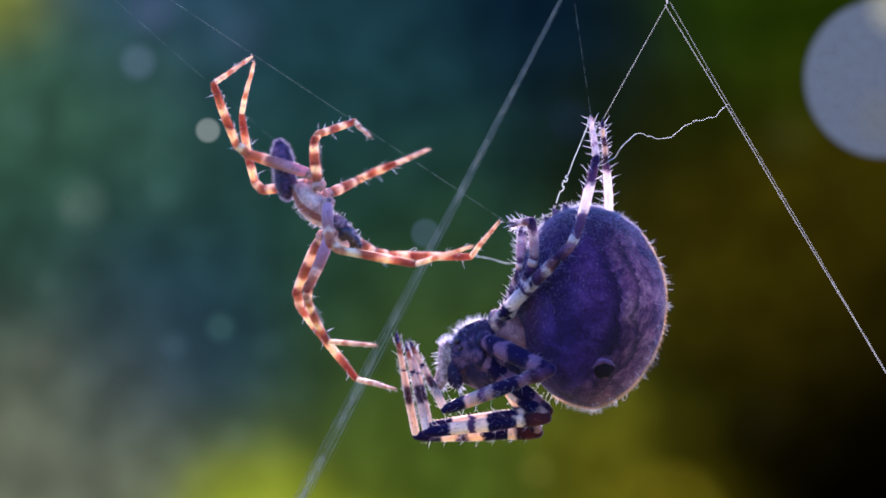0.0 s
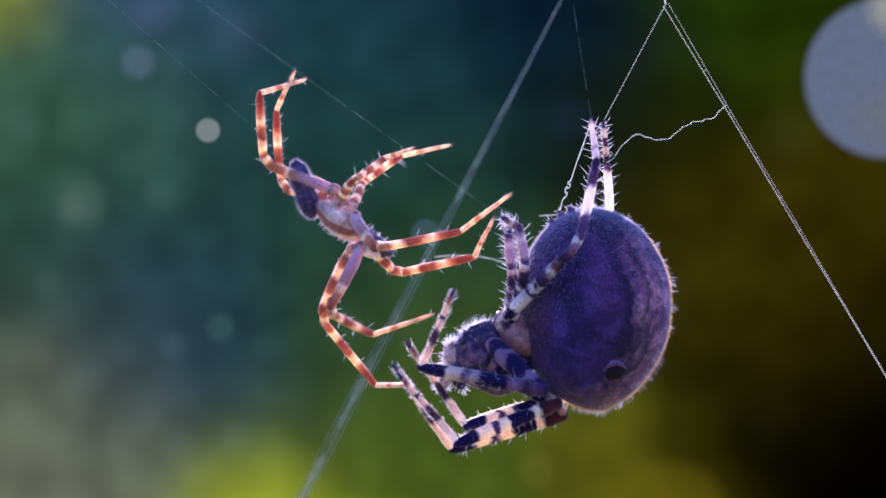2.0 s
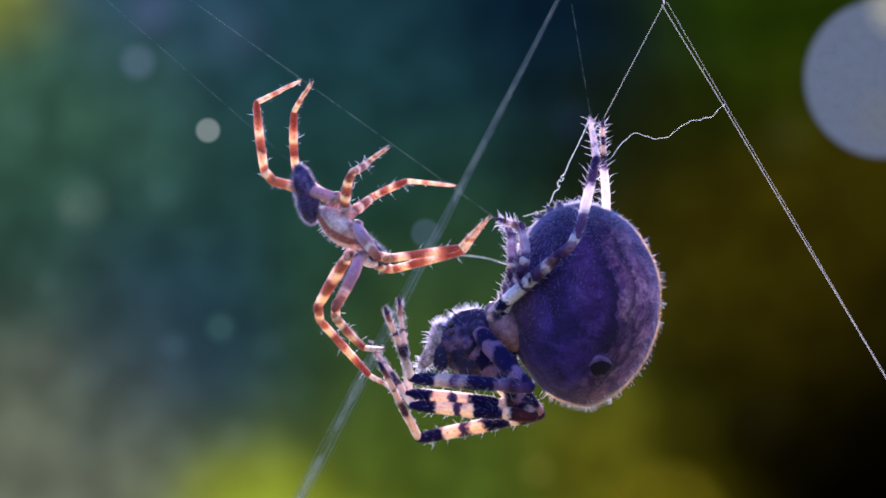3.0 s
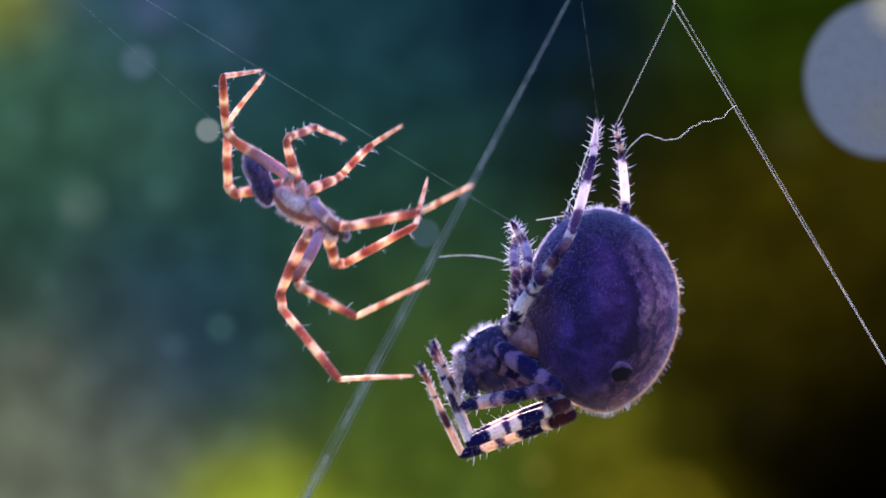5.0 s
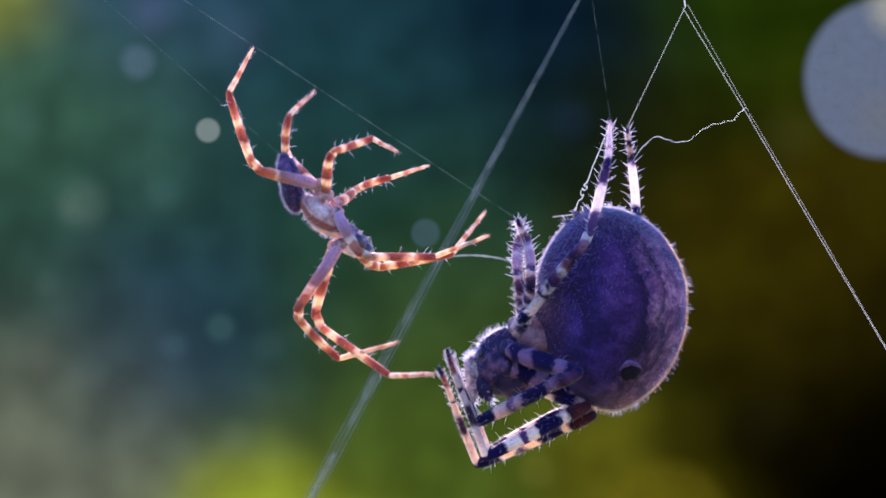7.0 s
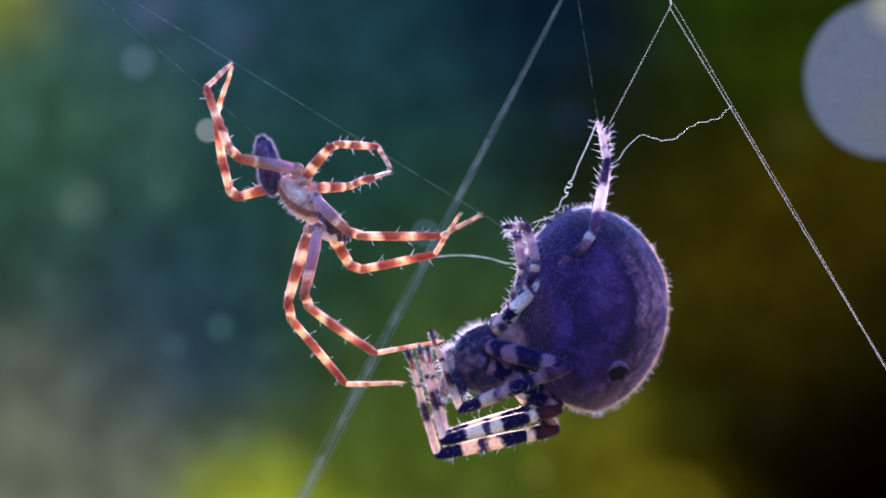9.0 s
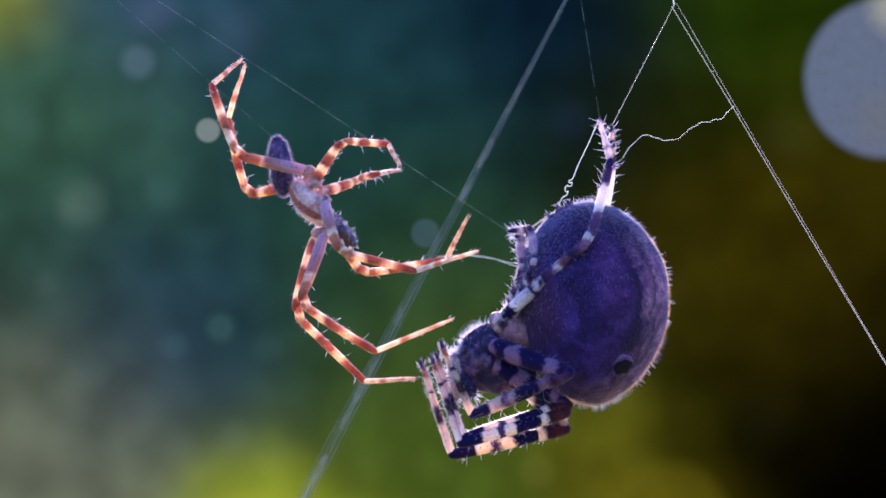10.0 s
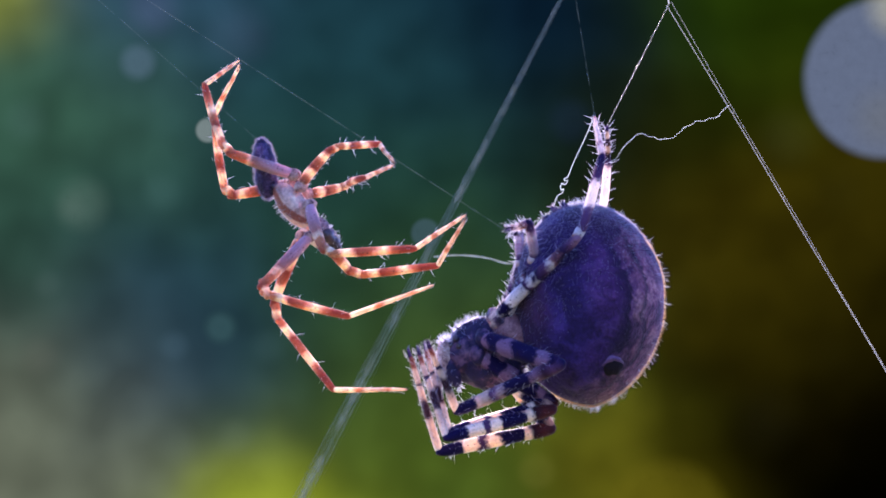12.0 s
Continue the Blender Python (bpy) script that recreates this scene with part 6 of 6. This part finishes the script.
def female_rear_near_steps(leg):
    leg.step(0.0, (1018, 428), (1055, 280), (1046, 206))
    leg.step(0.5, (1012, 428), (1050, 280), (1043, 206))
    leg.step(1.0, (992, 420), (1033, 275), (1038, 207))
    leg.step(1.2, (1003, 419), (1042, 275), (1047, 207))
    leg.step(1.5, (1003, 425), (1043, 280), (1050, 211))
    leg.step(2.0, (1025, 430), (1055, 285), (1047, 212))
    leg.step(2.5, (1010, 425), (1048, 275), (1038, 206))
    leg.step(2.7, (1020, 428), (1055, 280), (1045, 206))
    leg.step(4.3, (1001, 419), (1034, 281), (1033, 207))
    leg.step(4.4, (1060, 419), (1086, 281), (1067, 207))
    leg.step(4.5, (985, 419), (1029, 281), (1038, 207))
    leg.step(4.6, (964, 426), (1015, 288), (1034, 209))
    leg.step(4.7, (1035, 423), (1065, 285), (1068, 209))
    leg.step(4.8, (1040, 423), (1075, 285), (1067, 209))
    leg.step(5.0, (1010, 419), (1048, 281), (1058, 212))
    leg.step(5.2, (1005, 432), (1042, 294), (1042, 214))
    leg.step(5.5, (1045, 428), (1071, 290), (1052, 212))
    leg.step(5.8, (1042, 423), (1066, 285), (1056, 209))
    leg.step(6.0, (1011, 419), (1039, 281), (1030, 204))
    leg.step(6.2, (994, 413), (1031, 275), (1029, 200))
    leg.step(6.5, (1043, 422), (1074, 284), (1058, 209))
    leg.step(6.6, (1052, 426), (1080, 288), (1054, 213))
    leg.step(6.8, (1051, 426), (1088, 288), (1066, 214))
    leg.step(7.0, (1041, 423), (1075, 285), (1081, 214))
    leg.step(7.2, (1035, 428), (1065, 280), (1070, 214))
    leg.step(8.8, (1061, 428), (1095, 290), (1076, 212))
    leg.step(9.0, (1047, 423), (1074, 285), (1058, 212))
    leg.step(9.5, (999, 413), (1047, 275), (1031, 204))
    leg.step(10.0, (1045, 423), (1080, 285), (1061, 209))
    leg.step(10.5, (1039, 422), (1076, 284), (1061, 208))
    leg.step(11.0, (1036, 420), (1071, 282), (1058, 208))
    leg.step(11.5, (1031, 418), (1068, 280), (1056, 207))
    leg.step(12.0, (1028, 415), (1065, 277), (1052, 205))


def female_rear_far_steps(leg):
    leg.step(0.0, (1078, 398), (1072, 290), (1066, 214))
    leg.step(1.0, (1081, 378), (1075, 270), (1065, 213))
    leg.step(1.2, (1094, 377), (1086, 270), (1074, 213))
    leg.step(1.5, (1096, 383), (1090, 275), (1078, 218))
    leg.step(2.0, (1079, 398), (1073, 290), (1068, 215))
    leg.step(2.5, (1071, 383), (1065, 275), (1060, 214))
    leg.step(2.7, (1074, 398), (1068, 290), (1068, 215))
    leg.step(4.3, (1053, 381), (1058, 275), (1054, 213))
    leg.step(4.4, (1070, 387), (1090, 281), (1088, 219))
    leg.step(4.5, (1072, 387), (1070, 281), (1063, 213))
    leg.step(4.6, (1084, 387), (1076, 281), (1063, 217))
    leg.step(4.7, (1113, 387), (1101, 281), (1090, 219))
    leg.step(4.8, (1090, 387), (1093, 281), (1090, 219))
    leg.step(5.0, (1109, 381), (1099, 275), (1090, 222))
    leg.step(5.2, (1065, 394), (1070, 288), (1063, 226))
    leg.step(5.5, (1063, 396), (1072, 290), (1068, 224))
    leg.step(5.8, (1077, 381), (1080, 275), (1075, 222))
    leg.step(6.0, (1027, 387), (1043, 281), (1047, 219))
    leg.step(6.2, (1034, 381), (1052, 275), (1044, 213))
    leg.step(6.5, (1078, 396), (1083, 290), (1077, 219))
    leg.step(6.6, (1034, 391), (1059, 285), (1068, 226))
    leg.step(6.8, (1071, 394), (1085, 288), (1084, 226))
    leg.step(7.0, (1128, 387), (1116, 281), (1110, 226))
    leg.step(8.8, (1092, 396), (1103, 290), (1099, 224))
    leg.step(9.0, (1057, 394), (1075, 288), (1075, 226))
    leg.step(9.5, (1037, 374), (1053, 268), (1053, 219))
    leg.step(10.0, (1067, 391), (1084, 285), (1083, 223))
    leg.step(10.5, (1069, 392), (1085, 286), (1080, 222))
    leg.step(11.0, (1072, 392), (1084, 286), (1077, 222))
    leg.step(11.5, (1069, 390), (1080, 284), (1075, 222))
    leg.step(12.0, (1064, 387), (1075, 281), (1075, 222))


def female_third_near_steps(leg):
    leg.step(0.0, (945, 465), (940, 392), (903, 398))
    leg.step(0.5, (940, 470), (935, 395), (900, 398))
    leg.step(1.0, (915, 475), (912, 400), (888, 403))
    leg.step(1.2, (928, 474), (918, 404), (895, 397))
    leg.step(1.5, (930, 480), (915, 415), (895, 392))
    leg.step(1.7, (925, 480), (905, 415), (887, 360))
    leg.step(2.0, (930, 475), (915, 400), (887, 385))
    leg.step(2.5, (920, 465), (908, 400), (883, 390))
    leg.step(2.7, (935, 465), (925, 400), (883, 390))
    leg.step(4.4, (938, 457), (925, 416), (907, 383))
    leg.step(4.5, (900, 460), (895, 420), (885, 385))
    leg.step(4.6, (903, 467), (898, 425), (887, 390))
    leg.step(4.7, (945, 471), (931, 427), (912, 392))
    leg.step(4.8, (933, 467), (922, 424), (904, 390))
    leg.step(5.0, (935, 470), (925, 425), (905, 392))
    leg.step(5.2, (921, 472), (908, 420), (884, 398))
    leg.step(5.5, (945, 470), (930, 395), (893, 388))
    leg.step(5.8, (962, 473), (940, 406), (896, 406))
    leg.step(6.0, (925, 465), (910, 405), (868, 412))
    leg.step(6.2, (925, 450), (908, 393), (869, 405))
    leg.step(6.5, (955, 455), (930, 395), (890, 410))
    leg.step(6.6, (932, 459), (914, 398), (882, 404))
    leg.step(6.8, (940, 477), (925, 413), (901, 399))
    leg.step(7.0, (940, 485), (930, 420), (915, 388))
    leg.step(7.2, (925, 480), (920, 420), (905, 380))
    leg.step(8.8, (960, 470), (950, 400), (908, 400))
    leg.step(9.0, (950, 475), (930, 400), (890, 402))
    leg.step(9.5, (912, 478), (896, 432), (886, 396))
    leg.step(10.0, (950, 465), (935, 405), (900, 410))
    leg.step(10.5, (952, 465), (938, 400), (893, 403))
    leg.step(12.0, (945, 460), (935, 395), (895, 408))


def female_third_far_steps(leg):
    leg.step(0.0, (923, 473), (926, 406), (915, 404))
    leg.step(0.5, (918, 478), (921, 409), (912, 404))
    leg.step(1.0, (893, 483), (898, 414), (900, 409))
    leg.step(1.2, (906, 482), (904, 418), (907, 403))
    leg.step(1.5, (908, 488), (901, 429), (907, 398))
    leg.step(2.0, (908, 483), (901, 414), (899, 391))
    leg.step(2.5, (898, 473), (894, 414), (895, 396))
    leg.step(2.7, (913, 473), (911, 414), (895, 396))
    leg.step(4.4, (916, 465), (911, 430), (919, 389))
    leg.step(4.5, (878, 468), (881, 434), (897, 391))
    leg.step(4.6, (881, 475), (884, 439), (899, 396))
    leg.step(4.7, (923, 479), (917, 441), (924, 398))
    leg.step(4.8, (911, 475), (908, 438), (916, 396))
    leg.step(5.0, (913, 478), (911, 439), (917, 398))
    leg.step(5.2, (900, 480), (893, 432), (896, 404))
    leg.step(5.5, (923, 478), (916, 409), (905, 394))
    leg.step(5.8, (940, 481), (926, 420), (908, 412))
    leg.step(6.0, (903, 473), (896, 419), (880, 418))
    leg.step(6.2, (903, 458), (894, 407), (881, 411))
    leg.step(6.5, (933, 463), (916, 409), (902, 416))
    leg.step(6.6, (910, 467), (900, 412), (894, 410))
    leg.step(6.8, (918, 485), (911, 427), (913, 405))
    leg.step(7.0, (918, 493), (916, 434), (927, 394))
    leg.step(7.2, (903, 488), (906, 434), (917, 386))
    leg.step(8.8, (938, 478), (936, 414), (920, 406))
    leg.step(9.0, (928, 483), (916, 414), (902, 408))
    leg.step(9.5, (890, 486), (882, 446), (898, 402))
    leg.step(10.0, (928, 473), (921, 419), (912, 416))
    leg.step(10.5, (930, 473), (924, 414), (905, 409))
    leg.step(12.0, (923, 468), (921, 409), (907, 414))


WEB_ROWS = []  # seconds, sway of the web to the right and downwards, sway of the far thread


def web_rows():
    WEB_ROWS.append((0, 0, 0, 0))
    WEB_ROWS.append((0.5, -2, 0, -2))
    WEB_ROWS.append((1, -3, -1, -5))
    WEB_ROWS.append((1.5, 4, 3, 7))
    WEB_ROWS.append((2, -3, 2, 1))
    WEB_ROWS.append((2.5, -8, 0, -8))
    WEB_ROWS.append((2.7, -5, 0, -4))
    WEB_ROWS.append((4.3, -11, -1, -16))
    WEB_ROWS.append((4.4, 19, 2, 18))
    WEB_ROWS.append((4.5, -3, 0, -8))
    WEB_ROWS.append((4.6, -2, 0, -2))
    WEB_ROWS.append((4.7, 10, 2, 12))
    WEB_ROWS.append((4.8, 19, 2, 18))
    WEB_ROWS.append((5, 13, 2, 14))
    WEB_ROWS.append((5.2, -13, 1, -9))
    WEB_ROWS.append((5.5, 4, 3, 6))
    WEB_ROWS.append((5.8, 5, 2, 7))
    WEB_ROWS.append((6, -17, -1, -20))
    WEB_ROWS.append((6.2, -18, -1, -21))
    WEB_ROWS.append((6.5, 12, 1, 10))
    WEB_ROWS.append((6.6, 3, 1, -2))
    WEB_ROWS.append((6.8, 10, 2, 9))
    WEB_ROWS.append((7, 32, 6, 32))
    WEB_ROWS.append((7.2, 21, 4, 21))
    WEB_ROWS.append((8.8, 25, 5, 24))
    WEB_ROWS.append((9, 7, 3, 1))
    WEB_ROWS.append((9.4, -4, 0, -12))
    WEB_ROWS.append((9.5, -12, -1, -20))
    WEB_ROWS.append((9.6, -12, -1, -20))
    WEB_ROWS.append((9.7, 3, 1, -3))
    WEB_ROWS.append((10, 12, 3, 9))
    WEB_ROWS.append((10.2, 6, 2, 4))
    WEB_ROWS.append((10.5, 14, 3, 10))
    WEB_ROWS.append((10.7, 7, 2, 4))
    WEB_ROWS.append((11, 11, 3, 7))
    WEB_ROWS.append((11.2, 7, 2, 4))
    WEB_ROWS.append((11.5, 9, 2, 6))
    WEB_ROWS.append((12, 3, 1, -1))


def motions():
    male_rows()
    female_rows()
    web_rows()

    male_rear_near_steps(MALE_LEGS["rear_near"])
    male_rear_far_steps(MALE_LEGS["rear_far"])
    male_third_near_steps(MALE_LEGS["third_near"])
    male_third_far_steps(MALE_LEGS["third_far"])
    male_second_near_steps(MALE_LEGS["second_near"])
    male_second_far_steps(MALE_LEGS["second_far"])
    male_first_near_steps(MALE_LEGS["first_near"])
    male_first_far_steps(MALE_LEGS["first_far"])
    female_second_near_steps(FEMALE_LEGS["second_near"])
    female_first_near_steps(FEMALE_LEGS["first_near"])
    female_first_far_steps(FEMALE_LEGS["first_far"])
    female_second_far_steps(FEMALE_LEGS["second_far"])
    female_rear_near_steps(FEMALE_LEGS["rear_near"])
    female_rear_far_steps(FEMALE_LEGS["rear_far"])
    female_third_near_steps(FEMALE_LEGS["third_near"])
    female_third_far_steps(FEMALE_LEGS["third_far"])

    male_poses = {t: male_at(t) for t in TICKS}
    female_poses = {t: female_at(t) for t in TICKS}
    fore_poses = {t: fore_at(t) for t in TICKS}
    walk(male, [(t, TILT @ male_poses[t]) for t in TICKS])
    walk(female, [(t, TILT @ female_poses[t]) for t in TICKS])
    walk(fore, [(t, female_poses[t].inverted() @ fore_poses[t]) for t in TICKS])
    for leg in MALE_LEGS.values():
        leg.key(lambda t, h=leg.hip: male_at(t) @ h, lambda t: male_poses[t])
    for leg in FEMALE_LEGS.values():
        leg.key(lambda t, h=leg.hip: fore_at(t) @ h, lambda t: female_poses[t])

    sway = {t: glide([r[0] for r in WEB_ROWS], [r[1:] for r in WEB_ROWS], t) for t in TICKS}
    rear, rear_far, small = FEMALE_LEGS["rear_near"].tips, FEMALE_LEGS["rear_far"].tips, FEMALE_LEGS["third_near"].tips
    hold = MALE_LEGS["rear_near"].tips
    rows = {ob: [] for ob in (right_line, right_line_upper, fork_line, faint_line, back_line, mating_line, drag_line, slack_line, spun_line, link_line, loop_line)}
    for t in TICKS:
        sx, sy, bx = sway[t]
        fork = at(1181 + sx, 6 + sy)
        rows[right_line].append((t, along(fork, at(1575 + sx * 0.9, 671 + sy))))
        rows[right_line_upper].append((t, along(fork, at(1170 + sx, -60))))
        rows[fork_line].append((t, along(fork, rear_far[t])))
        rows[faint_line].append((t, along(rear[t], at(1016 + sx, 0, 20))))
        rows[back_line].append((t, along(at(1000 + bx, -14, 260), at(524 + bx * 0.5, 900, 430))))
        rows[mating_line].append((t, along(small[t], hold[t])))
        spin = male_poses[t] @ (rest_back @ at(484, 246, 8))
        rows[drag_line].append((t, along(spin, spin + at(284, 70) - at(484, 246))))
        rows[slack_line].append((t, Matrix.Translation(at(1075 + sx, 287 + sy))))
        out_of = female_poses[t] @ (Vector((-62, -20, 168)) * U)
        rows[spun_line].append((t, along(rear[t], out_of)))
        rows[link_line].append((t, along(out_of, small[t] + Vector((30, 0, 0)) * U)))
        rows[loop_line].append((t, Matrix.Translation(at(768 + bx * 0.6, 455, 240))))
    for ob, r in rows.items():
        walk(ob, [(t, TILT @ m) for t, m in r])

motions()
